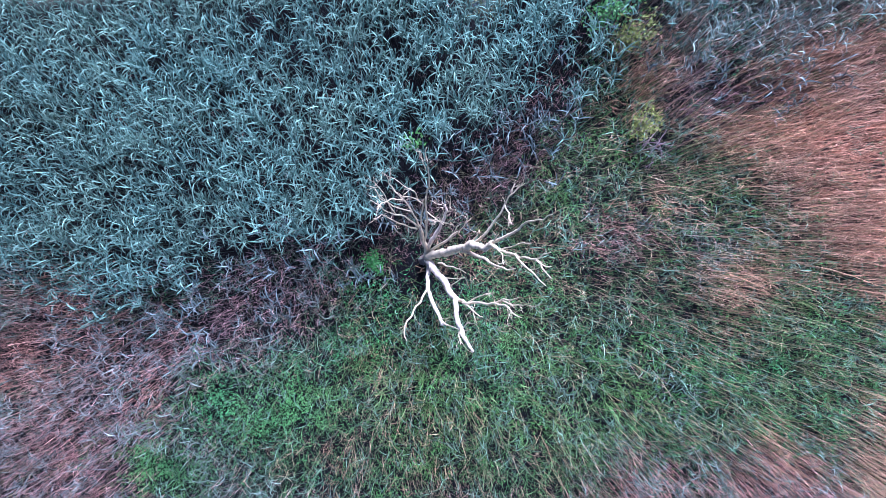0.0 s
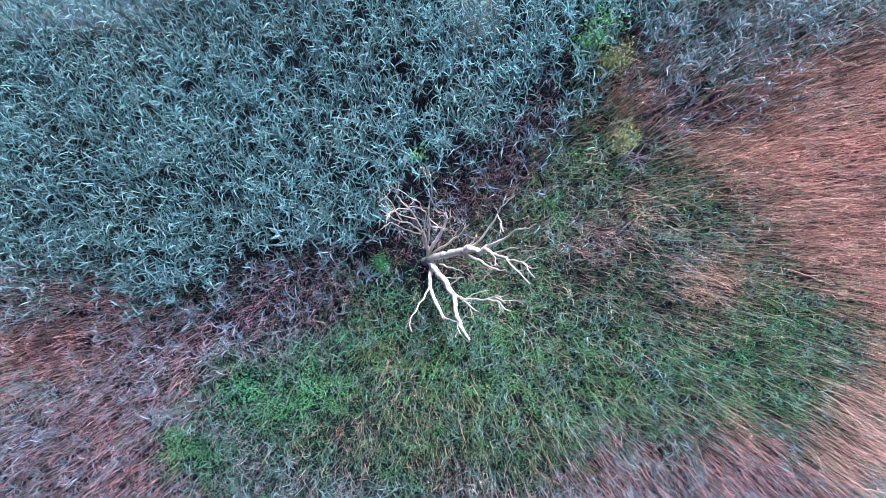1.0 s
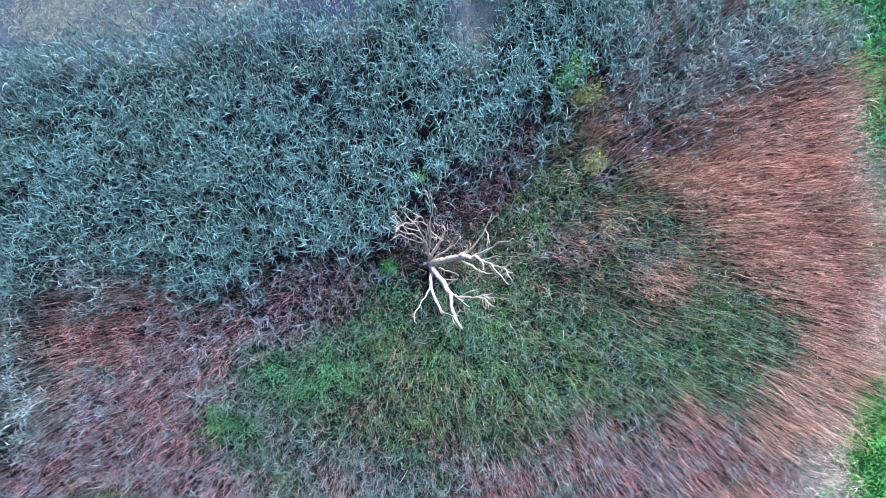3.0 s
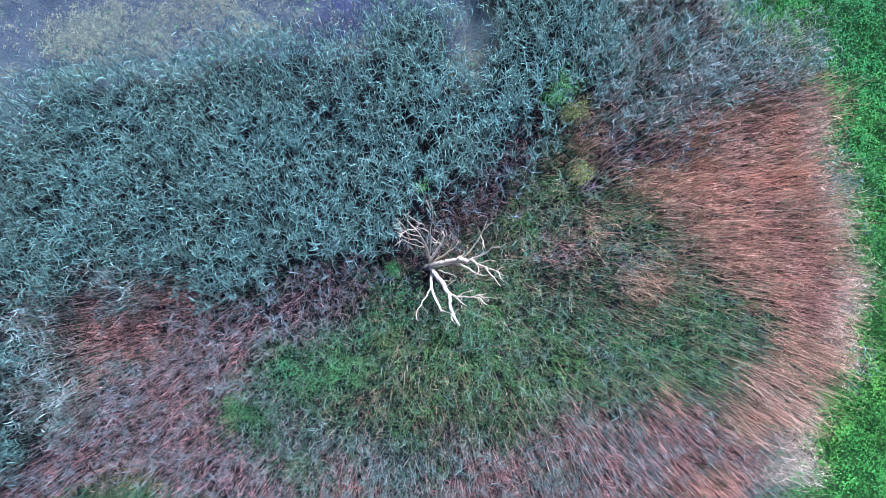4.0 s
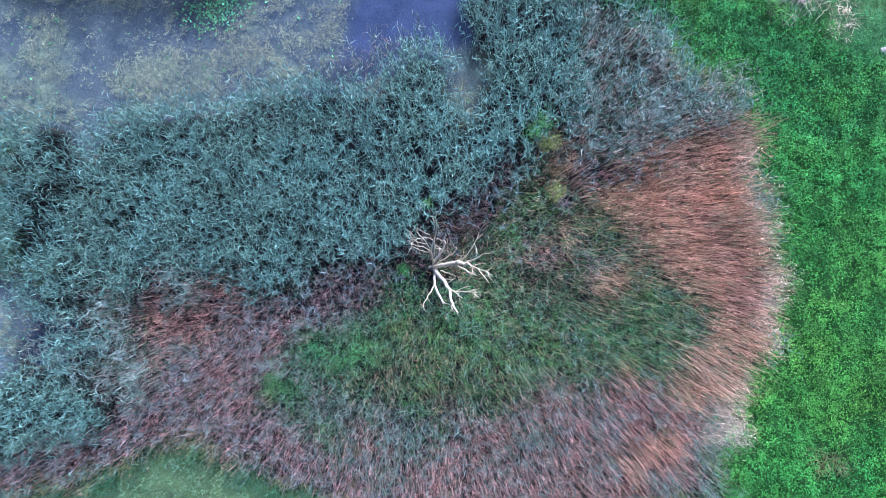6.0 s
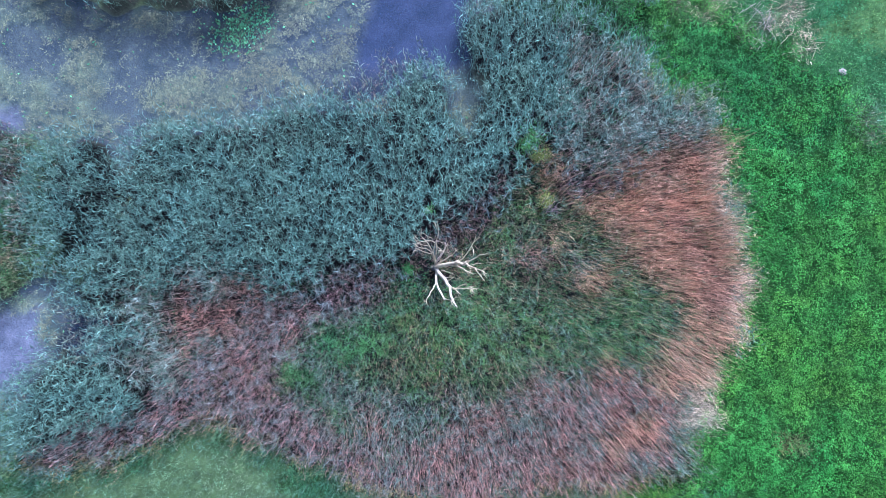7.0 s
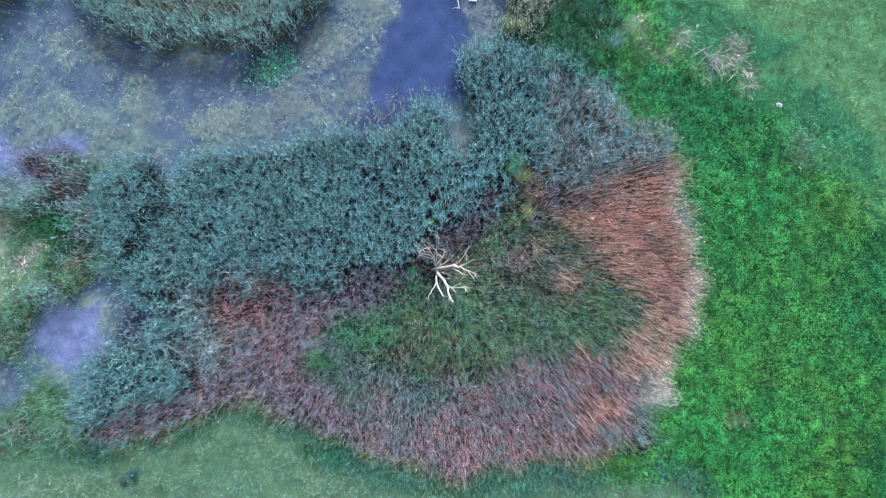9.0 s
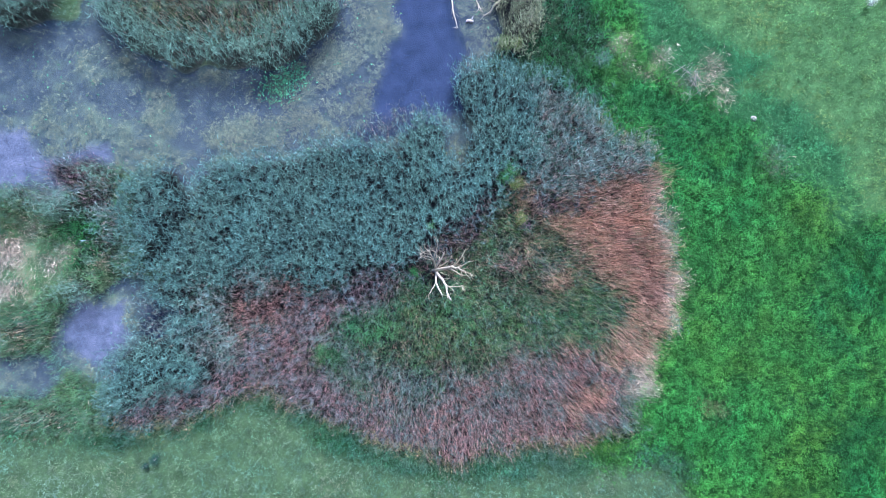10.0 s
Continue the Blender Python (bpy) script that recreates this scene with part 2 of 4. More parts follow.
paint(PALE, [(13.0, 6.6), (13.4, 6.6), (14.3, 3.4), (14.8, 1.8), (15.1, -0.2), (14.8, -2.6), (13.7, -3.6), (13.9, -2.0), (14.1, -0.2), (13.8, 2.0), (13.3, 4.4)])


def spot(x, y, a, b):
    """A rough round patch of that size."""
    return [(x + a * math.cos(k * 0.785), y + b * math.sin(k * 0.785)) for k in range(8)]


paint(BOG, [(-6.0, 8.0), (-4.4, 8.0), (-2.6, 9.2), (-1.8, 10.2), (-0.1, 10.2), (-0.1, 10.7), (-2.0, 10.8), (-3.4, 10.4), (-5.0, 9.2)])
paint(FLOAT, [(-10.9, 12.0), (-10.5, 13.0), (-9.4, 13.5), (-8.2, 13.4), (-8.0, 12.3), (-8.7, 11.1), (-10.1, 10.8)])
paint(BANK, [(3.5, 20), (3.6, 14.6), (4.0, 13.1), (5.4, 13.2), (5.8, 15.0), (5.6, 20)])
paint(TEAL, spot(9.5, 12.5, 0.55, 0.6))
paint(BOG, [(-18.3, -2.2), (-17.4, -1.7), (-15.7, -1.7), (-15.5, -2.6), (-16.0, -3.5), (-17.9, -3.6)])
paint(TAN, [(10.4, -2.2), (12.1, -2.5), (13.0, -4.0), (11.8, -5.2), (9.7, -4.9), (9.1, -3.9)])
paint(BORDER, [(0.0, 2.4), (1.1, 3.2), (2.7, 3.7), (3.0, 3.2), (1.8, 2.1), (1.1, 1.4), (0.4, 0.8), (-0.1, 0.9)])
paint(BORDER, [(5.5, 5.2), (7.2, 5.4), (8.8, 4.5), (7.7, 3.8), (6.0, 4.3)])
paint(DRY_E, [(7.7, -7.0), (8.9, -6.4), (10.4, -6.6), (10.2, -7.5), (8.4, -8.5), (7.7, -8.2)])
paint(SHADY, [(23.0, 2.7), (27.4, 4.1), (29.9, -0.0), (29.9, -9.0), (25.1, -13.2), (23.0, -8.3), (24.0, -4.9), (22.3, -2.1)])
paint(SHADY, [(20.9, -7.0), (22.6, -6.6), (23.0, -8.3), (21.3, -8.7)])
paint(BRIGHT, spot(-5.0, -2.9, 1.9, 0.8))
paint(BRIGHT, spot(-6.6, -4.8, 0.9, 0.6))
paint(BRIGHT, spot(4.7, -2.7, 0.9, 0.5))
paint(BRIGHT, spot(1.0, 0.1, 0.8, 0.5))
paint(BRIGHT, spot(8.8, -1.7, 0.6, 0.8))
paint(DARK, spot(8.6, -3.6, 0.8, 0.5))
paint(DARK_GAP, spot(-17.2, -2.7, 0.5, 0.3))
paint(DARK_GAP, spot(-14.8, 0.2, 0.4, 0.3))
paint(MIXED, spot(5.5, -2.9, 0.6, 0.4))
paint(MIXED, spot(3.4, -2.5, 0.5, 0.35))
paint(BORDER, spot(-3.4, -1.2, 1.0, 0.45))
paint(BORDER, spot(-5.2, -0.9, 1.4, 0.5))
paint(MIXED, spot(6.2, 0.7, 0.7, 0.4))
paint(GREY, [(-15.0, -1.2), (-14.3, -0.3), (-13.1, -0.7), (-12.5, -1.8), (-12.9, -2.8), (-12.2, -3.6), (-11.8, -4.8), (-13.0, -5.6), (-14.3, -4.6), (-14.9, -2.8)])
paint(GREY, spot(-11.0, 0.2, 1.3, 0.4))
paint(DRY_S, spot(4.1, 0.7, 1.0, 0.4))
paint(BORDER, [(-24.6, 6.7), (-23.3, 7.6), (-21.5, 7.2), (-21.2, 6.5), (-23.0, 6.0)])
paint(MURK, [(0.4, 8.8), (0.6, 10.2), (0.9, 10.6), (1.2, 9.7), (2.0, 9.4), (2.2, 8.7), (1.3, 8.1), (0.8, 8.2)])
paint(DARK_GAP, [(-14.9, 6.2), (-14.3, 5.9), (-14.6, 4.4), (-15.7, 2.7), (-16.5, 0.7), (-17.1, 0.9), (-16.2, 3.1), (-15.2, 4.8)])
paint(PALE, spot(-26.8, 1.5, 1.0, 0.9))
paint(PALE, spot(-22.7, 1.3, 0.7, 0.7))
paint(PALE, spot(-24.1, 0.7, 0.5, 0.5))
paint(PALE, spot(-26.5, -0.7, 0.8, 0.6))
paint(PALE, spot(-25.4, 2.8, 0.5, 0.4))
paint(DARK, [(-23.6, 3.3), (-20.7, 4.2), (-20.0, 3.2), (-20.8, 1.4), (-21.9, 0.4), (-22.9, 0.7), (-22.2, 2.1)])
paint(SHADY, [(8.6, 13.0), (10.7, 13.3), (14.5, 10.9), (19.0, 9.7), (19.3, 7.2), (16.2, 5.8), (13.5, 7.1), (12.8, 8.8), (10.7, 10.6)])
paint(VIVID, [(8.7, 0.2), (9.7, -0.3), (10.7, -1.2), (11.4, -2.2), (10.8, -3.5), (9.0, -3.5), (8.0, -2.5), (7.7, -0.1)])
paint(DRY_S, [(8.4, -8.5), (10.4, -7.1), (11.9, -7.3), (11.3, -8.6), (9.1, -9.7), (7.7, -10.0)])
paint(DARK_GAP, spot(4.2, 10.5, 0.35, 0.3))
paint(DARK_GAP, spot(6.7, 11.2, 0.4, 0.3))
paint(DARK_GAP, spot(1.0, 5.0, 0.3, 0.25))
paint(DARK_GAP, spot(-3.0, 5.6, 0.35, 0.25))
paint(PALE, spot(11.1, 14.5, 0.5, 0.35))
paint(PALE, spot(11.7, 13.6, 0.3, 0.5))
paint(PALE, spot(13.6, 14.0, 0.35, 0.4))
paint(PALE, spot(13.4, 13.2, 0.4, 0.3))
paint(PALE, spot(12.3, 12.7, 0.5, 0.3))
paint(PALE, spot(15.9, 12.5, 0.6, 0.45))
paint(PALE, spot(16.6, 12.8, 0.35, 0.4))
paint(PALE, spot(17.3, 11.4, 0.4, 0.7))
paint(PALE, spot(16.5, 13.4, 0.35, 0.4))
paint(PALE, spot(14.6, 12.0, 0.8, 0.6))
paint(ISLE, spot(-22.6, 4.2, 1.4, 0.7))
paint(BORDER, spot(-21.2, 4.9, 1.2, 0.6))
paint(ISLE, spot(-20.8, 6.3, 0.9, 0.4))
paint(BORDER, spot(-22.4, 5.9, 1.2, 0.4))
paint(GREY, spot(-20.3, 5.4, 0.7, 0.5))
paint(GREY, spot(-19.9, 3.6, 0.6, 1.2))
paint(BORDER, spot(-20.4, 2.2, 0.6, 0.8))
paint(GREY, spot(-23.6, 5.0, 1.1, 0.5))
paint(BORDER, spot(-24.6, 4.6, 0.8, 0.4))
paint(ISLE_IN, spot(-20.2, 1.2, 0.8, 0.6))
paint(ISLE, spot(-22.0, -0.9, 0.8, 0.5))
paint(ISLE, spot(-25.5, 4.6, 1.2, 0.5))
paint(ISLE_IN, spot(-25.5, -3.4, 1.2, 0.6))
paint(ISLE_IN, spot(-24.5, -8.4, 1.5, 0.4))
paint(BRUSH, spot(20.3, 7.6, 0.7, 1.0))
paint(BRUSH, spot(14.9, 12.0, 1.1, 0.8))
paint(RIM, spot(16.8, -7.6, 0.8, 0.5))
X0, X1, Y0, Y1, CELL = -29.0, 29.0, -15.0, 19.0, 0.1


def value_noise(x, y, size, seed):
    """Smooth noise from 0 to 1 with lumps of that size in metres."""
    g = np.random.default_rng(seed).random((64, 64))
    u, v = np.asarray(x) / size + 500.0, np.asarray(y) / size + 500.0
    i, j = np.floor(u).astype(int), np.floor(v).astype(int)
    a, b = u - i, v - j
    a, b = a * a * (3 - 2 * a), b * b * (3 - 2 * b)
    i, j, i1, j1 = i % 64, j % 64, (i + 1) % 64, (j + 1) % 64
    return (g[i, j] * (1 - a) + g[i1, j] * a) * (1 - b) + (g[i, j1] * (1 - a) + g[i1, j1] * a) * b


def blur(a, k):
    for axis in (0, 1):
        pad = [(k, k) if ax == axis else (0, 0) for ax in (0, 1)]
        c = np.cumsum(np.pad(a, pad, mode="edge"), axis=axis)
        n = c.shape[axis]
        a = (np.take(c, range(2 * k, n), axis=axis) - np.take(c, range(0, n - 2 * k), axis=axis)) / (2 * k)
    return a


def inside(poly, x, y):
    r = np.zeros(x.shape, bool)
    for (ax, ay), (bx, by) in zip(poly, poly[1:] + poly[:1]):
        if ay != by:
            r ^= ((ay > y) != (by > y)) & (x < (bx - ax) * (y - ay) / (by - ay) + ax)
    return r


gx, gy = np.meshgrid(np.arange(X0, X1, CELL), np.arange(Y0, Y1, CELL), indexing="ij")
wx = gx + 0.9 * (value_noise(gx, gy, 1.3, 1) - 0.5) + 0.5 * (value_noise(gx, gy, 0.45, 2) - 0.5)
wy = gy + 0.9 * (value_noise(gx, gy, 1.3, 3) - 0.5) + 0.5 * (value_noise(gx, gy, 0.45, 4) - 0.5)
plan = np.zeros(gx.shape, np.int8)
for code, outline in ZONES:
    plan[inside(outline, wx, wy)] = code
# the stands mingle where they meet
mingle = 0.6 * value_noise(gx, gy, 1.1, 6) + 0.4 * value_noise(gx, gy, 0.4, 8)
was = plan.copy()
for there, low, high, other in ((TAN, 0.57, 1.0, DRY_E), (TAN, 0.0, 0.38, CENTRE), (DRY_E, 0.0, 0.34, TAN), (DRY_E, 0.74, 1.0, TAN), (DRY_S, 0.0, 0.36, MIXED), (MIXED, 0.68, 1.0, DRY_S), (MIXED, 0.0, 0.33, VIVID),
                                (CENTRE, 0.70, 1.0, TAN), (CENTRE, 0.0, 0.3, VIVID), (VIVID, 0.72, 1.0, TAN), (GREY, 0.62, 1.0, MIXED), (GREY, 0.0, 0.36, TEAL), (DRY_W, 0.0, 0.38, MIXED), (PALE, 0.66, 1.0, EDGE), (SHADY, 0.0, 0.46, LUSH)):
    plan[(was == there) & (mingle >= low) & (mingle < high)] = other
# a yellowing rim of grass where the reeds end
bed = blur(np.isin(plan, (TEAL, GREY, MIXED, DRY_E, DRY_S, DRY_SW)).astype(float), 4)
plan[(bed > 0.1) & np.isin(plan, (EDGE, MEADOW, LUSH)) & (gx < 12)] = RIM
wet = np.isin(plan, (SHALLOW, DEEP, SILT, FLOAT, BOG, MURK))


def zone(x, y, soft=0.0):
    if soft:
        x, y = x + rng.normal(0, soft, x.shape), y + rng.normal(0, soft, y.shape)
    i = np.clip(((x - X0) / CELL).astype(int), 0, plan.shape[0] - 1)
    j = np.clip(((y - Y0) / CELL).astype(int), 0, plan.shape[1] - 1)
    return plan[i, j]


basin = blur(blur(wet.astype(float), 4), 4)
deepness = blur(blur((plan == DEEP).astype(float), 5), 5)


def look_up(field, x, y):
    i = np.clip(((x - X0) / CELL).astype(int), 0, field.shape[0] - 1)
    j = np.clip(((y - Y0) / CELL).astype(int), 0, field.shape[1] - 1)
    return field[i, j]


WATER_Z = -0.10


def ground_z(x, y):
    near = (x > X0) & (x < X1) & (y > Y0) & (y < Y1)
    b = np.where(near, look_up(basin, x, y), 0)
    d = np.where(near, look_up(deepness, x, y), 0)
    return 0.10 * value_noise(x, y, 2.5, 5) - 0.42 * np.clip(b * 1.3 - 0.15, 0, 1) - 0.35 * d


# ---- ground: one sheet to the horizon ----
def mesh_object(name, verts, quads, tints, mat):
    me = bpy.data.meshes.new(name)
    me.vertices.add(len(verts))
    me.vertices.foreach_set("co", np.ascontiguousarray(verts, np.float32).ravel())
    me.loops.add(quads.size)
    me.loops.foreach_set("vertex_index", np.ascontiguousarray(quads, np.int32).ravel())
    me.polygons.add(len(quads))
    me.polygons.foreach_set("loop_start", np.arange(0, quads.size, 4, dtype=np.int32))
    me.update(calc_edges=True)
    if tints is not None:
        at = me.attributes.new("tint", "FLOAT_COLOR", "POINT")
        at.data.foreach_set("color", np.concatenate([tints, np.ones((len(tints), 1))], 1).astype(np.float32).ravel())
    me.materials.append(mat)
    me.polygons.foreach_set("use_smooth", np.ones(len(quads), bool))
    return new(name, me)


far = np.array([3, 8, 18, 40, 90, 200, 450, 900, 1800.0])
xs = np.concatenate([X0 - far[::-1], np.arange(X0, X1 + 0.01, 0.25), X1 + far])
ys = np.concatenate([Y0 - far[::-1], np.arange(Y0, Y1 + 0.01, 0.25), Y1 + far])
ax_, ay_ = np.meshgrid(xs, ys, indexing="ij")
fx, fy = ax_.ravel(), ay_.ravel()
gz = ground_z(fx, fy)
# wet mud under the stands, near-black with the shade between stems put in
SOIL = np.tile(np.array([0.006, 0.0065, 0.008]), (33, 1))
# ISLE is darkened to read as the shaded foot of its reeds
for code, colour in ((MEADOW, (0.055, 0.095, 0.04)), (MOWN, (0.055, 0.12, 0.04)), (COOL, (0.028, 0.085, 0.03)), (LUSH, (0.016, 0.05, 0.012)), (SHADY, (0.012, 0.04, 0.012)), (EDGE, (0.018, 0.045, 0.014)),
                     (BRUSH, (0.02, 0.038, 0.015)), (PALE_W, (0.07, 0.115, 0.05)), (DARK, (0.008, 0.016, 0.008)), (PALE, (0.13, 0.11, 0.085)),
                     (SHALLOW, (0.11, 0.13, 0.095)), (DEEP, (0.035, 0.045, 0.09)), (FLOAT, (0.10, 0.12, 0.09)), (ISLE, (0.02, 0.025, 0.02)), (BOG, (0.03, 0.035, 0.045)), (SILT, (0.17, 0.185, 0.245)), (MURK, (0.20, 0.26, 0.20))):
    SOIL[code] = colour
inner = (fx > X0) & (fx < X1) & (fy > Y0) & (fy < Y1)
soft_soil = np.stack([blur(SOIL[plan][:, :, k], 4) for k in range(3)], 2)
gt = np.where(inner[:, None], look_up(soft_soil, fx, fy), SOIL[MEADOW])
# algae on the pond bottom grows in drifts
alg = value_noise(fx, fy, 2.2, 11) * 0.6 + value_noise(fx, fy, 0.7, 12) * 0.4
bottom = inner & (zone(fx, fy) == SHALLOW)
gt = np.where(bottom[:, None], gt * np.array([0.75, 0.8, 0.95]) + np.clip(2.5 * (alg - 0.45), 0, 1)[:, None] * np.array([0.09, 0.125, 0.03]), gt)
dead = inner & (zone(fx, fy) == PALE_W)
gt = np.where(dead[:, None], gt + np.clip(5 * (0.6 * value_noise(fx, fy, 0.7, 13) + 0.4 * value_noise(fx, fy, 1.6, 14) - 0.55), 0, 1)[:, None] * np.array([0.11, 0.085, 0.06]), gt)
ny = len(ys)
a_, b_ = np.meshgrid(np.arange(len(xs) - 1), np.arange(ny - 1), indexing="ij")
q0 = (a_ * ny + b_).ravel()
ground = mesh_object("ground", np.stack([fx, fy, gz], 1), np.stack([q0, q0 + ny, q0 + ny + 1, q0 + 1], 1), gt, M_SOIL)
tagged(ground, "marshy ground with meadow soil, mud and a pond bed", "ground", kind="structure")

wv = np.array([(-42, -9, WATER_Z), (5.5, -9, WATER_Z), (5.5, 24, WATER_Z), (-42, 24, WATER_Z)], float)
water = mesh_object("water", wv, np.array([[0, 1, 2, 3]]), None, M_WATER)
water.visible_shadow = False
tagged(water, "still turbid blue-grey pond water between the reeds", "water", kind="structure")


# ---- plants ----
def strips(base, az, length, width, e0, e1, seg, tint, roll=0.0, tip=0.08, belly=0.35):
    """Many bent ribbons at once: from base, towards az, rising at e0 and ending at e1 (radians)."""
    m = len(base)
    s = np.linspace(0, 1, seg + 1)
    el = e0[:, None] + (e1 - e0)[:, None] * (np.arange(seg) + 0.5) / seg
    step = (length / seg)[:, None]
    h = np.concatenate([np.zeros((m, 1)), np.cumsum(np.cos(el) * step, 1)], 1)
    v = np.concatenate([np.zeros((m, 1)), np.cumsum(np.sin(el) * step, 1)], 1)
    d = np.stack([np.cos(az), np.sin(az)], 1)
    c = np.empty((m, seg + 1, 3))
    c[:, :, :2] = base[:, None, :2] + d[:, None, :] * h[:, :, None]
    c[:, :, 2] = base[:, None, 2] + v
    prof = np.where(s < belly, 0.55 + 0.45 * s / belly, 1 - (1 - tip) * (s - belly) / (1 - belly))
    half = 0.5 * width[:, None] * prof
    roll = np.broadcast_to(np.asarray(roll, float), (m,))
    side = np.stack([-np.sin(az) * np.cos(roll), np.cos(az) * np.cos(roll), np.sin(roll)], 1)
    off = side[:, None, :] * half[:, :, None]
    vv = np.stack([c - off, c + off], 2).reshape(-1, 3)
    k = np.arange(seg) * 2
    q = np.stack([k, k + 1, k + 3, k + 2], 1)
    quads = (np.arange(m)[:, None, None] * (2 * seg + 2) + q[None]).reshape(-1, 4)
    return vv, quads, np.repeat(tint, 2 * seg + 2, 0)


def foliage(name, chunks, mat, label="", category="", kind="stuff"):
    vs, qs, ts, n = [], [], [], 0
    for v, q, t in chunks:
        vs.append(v), qs.append(q + n), ts.append(t)
        n += len(v)
    ob = mesh_object(name, np.concatenate(vs), np.concatenate(qs), np.concatenate(ts), mat)
    return tagged(ob, label, category, kind=kind) if label else ob


def scatter(densities, soft=0.25, clump=0.0, seed=0, area=(X0, X1, Y0, Y1)):
    """Points with so many per square metre in each zone. Returns places and their zones."""
    top = max(densities.values())
    n = int((area[1] - area[0]) * (area[3] - area[2]) * top)
    x, y = rng.uniform(area[0], area[1], n), rng.uniform(area[2], area[3], n)
    z = zone(x, y, soft)
    table = np.zeros(33)
    for code, d in densities.items():
        table[code] = d / top
    p = table[z]
    if clump:
        p = p * np.clip(1 + clump * (value_noise(x, y, 0.8, 50 + seed) + value_noise(x, y, 0.3, 60 + seed) - 1.0) * 2, 0.03, 1)
    keep = rng.random(n) < p
    return x[keep], y[keep], z[keep]


def colours(z, table, default, spread=0.25, x=None, y=None, seed=0, hue_shift=1.0, patch=0.5):
    lut = np.tile(np.array(default, float), (33, 1))
    for code, c in table.items():
        lut[code] = c
    t = lut[z] * np.exp(rng.normal(0, spread, len(z)))[:, None]
    if x is not None:
        t = t * (1 + patch * (value_noise(x, y, 1.7, 80 + seed) - 0.5))[:, None]
        hue = value_noise(x, y, 0.9, 90 + seed)[:, None] - 0.5
        t = t * (1 + hue_shift * hue * np.array([0.35, 0.0, -0.3]))
    return t


def rep(a, k):
    return np.repeat(a, k, 0)


stand = blur(np.isin(plan, (TEAL, GREY, MIXED, DRY_E, DRY_S, DRY_SW, DRY_W, BORDER, CENTRE, ISLE, ISLE_IN)).astype(float), 5)


def reeds(dens, table, default, height, seed, leaves=6, name="reed_bed", label="", leaf=(0.19, 0.36), lean=0.12, wide=(0.019, 0.032)):
    x, y, z = scatter(dens, 0.28, 0.14, seed)
    n = len(x)
    hgt = height * (0.9 + 0.15 * value_noise(x, y, 1.6, 20 + seed)) * rng.normal(1, 0.10, n)
    base = np.stack([x, y, np.maximum(ground_z(x, y), -0.5)], 1)
    hgt = hgt + np.maximum(-base[:, 2], 0)  # those in the water reach as high
    az = rng.uniform(0, 2 * np.pi, n)
    tilt = np.abs(rng.normal(0, lean, n))
    tint = colours(z, table, default, 0.2, x, y, seed, 0.3, 0.25)
    # brownish stems, tinted far below the leaves: gap shade is put into them
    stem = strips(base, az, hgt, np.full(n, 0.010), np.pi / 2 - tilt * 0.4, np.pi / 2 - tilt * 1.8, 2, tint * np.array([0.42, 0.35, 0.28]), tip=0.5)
    f = np.tile(np.linspace(0.79, 0.99, leaves), n) + rng.normal(0, 0.03, n * leaves)
    # those on the rim of the stand have leaves far down
    f = 1 - (1 - f) * rep(np.where(look_up(stand, x, y) < 0.8, 2.8, 1.0), leaves)
    f = np.clip(f, 0.3, 1.0)
    sweep = rep(tilt, leaves) * f
    b = rep(base, leaves)
    H, A = rep(hgt, leaves), rep(az, leaves)
    b[:, 0] += np.cos(A) * np.sin(sweep) * H * f
    b[:, 1] += np.sin(A) * np.sin(sweep) * H * f
    b[:, 2] += np.cos(sweep) * H * f
    la = rep(rng.uniform(0, 2 * np.pi, n), leaves) + np.tile(np.arange(leaves) * 2.4, n) + rng.normal(0, 0.3, n * leaves)
    la = la - 0.7 * np.sin(la - 1.8)  # a light wind turns them
    m = n * leaves
    ln = rng.uniform(leaf[0], leaf[1], m) * (1.15 - 0.45 * np.abs(f - 0.75))
    e0 = np.radians(rng.normal(62, 10, m)) + (f > 0.9) * 0.2
    e1 = np.radians(rng.normal(-12, 30, m))
    lt = rep(tint, leaves) * np.exp(rng.normal(0, 0.36, m))[:, None]
    blades = strips(b, la, ln, rng.uniform(wide[0], wide[1], m), e0, e1, 3, lt, rng.normal(0, 0.5, m))
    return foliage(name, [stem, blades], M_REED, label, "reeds")


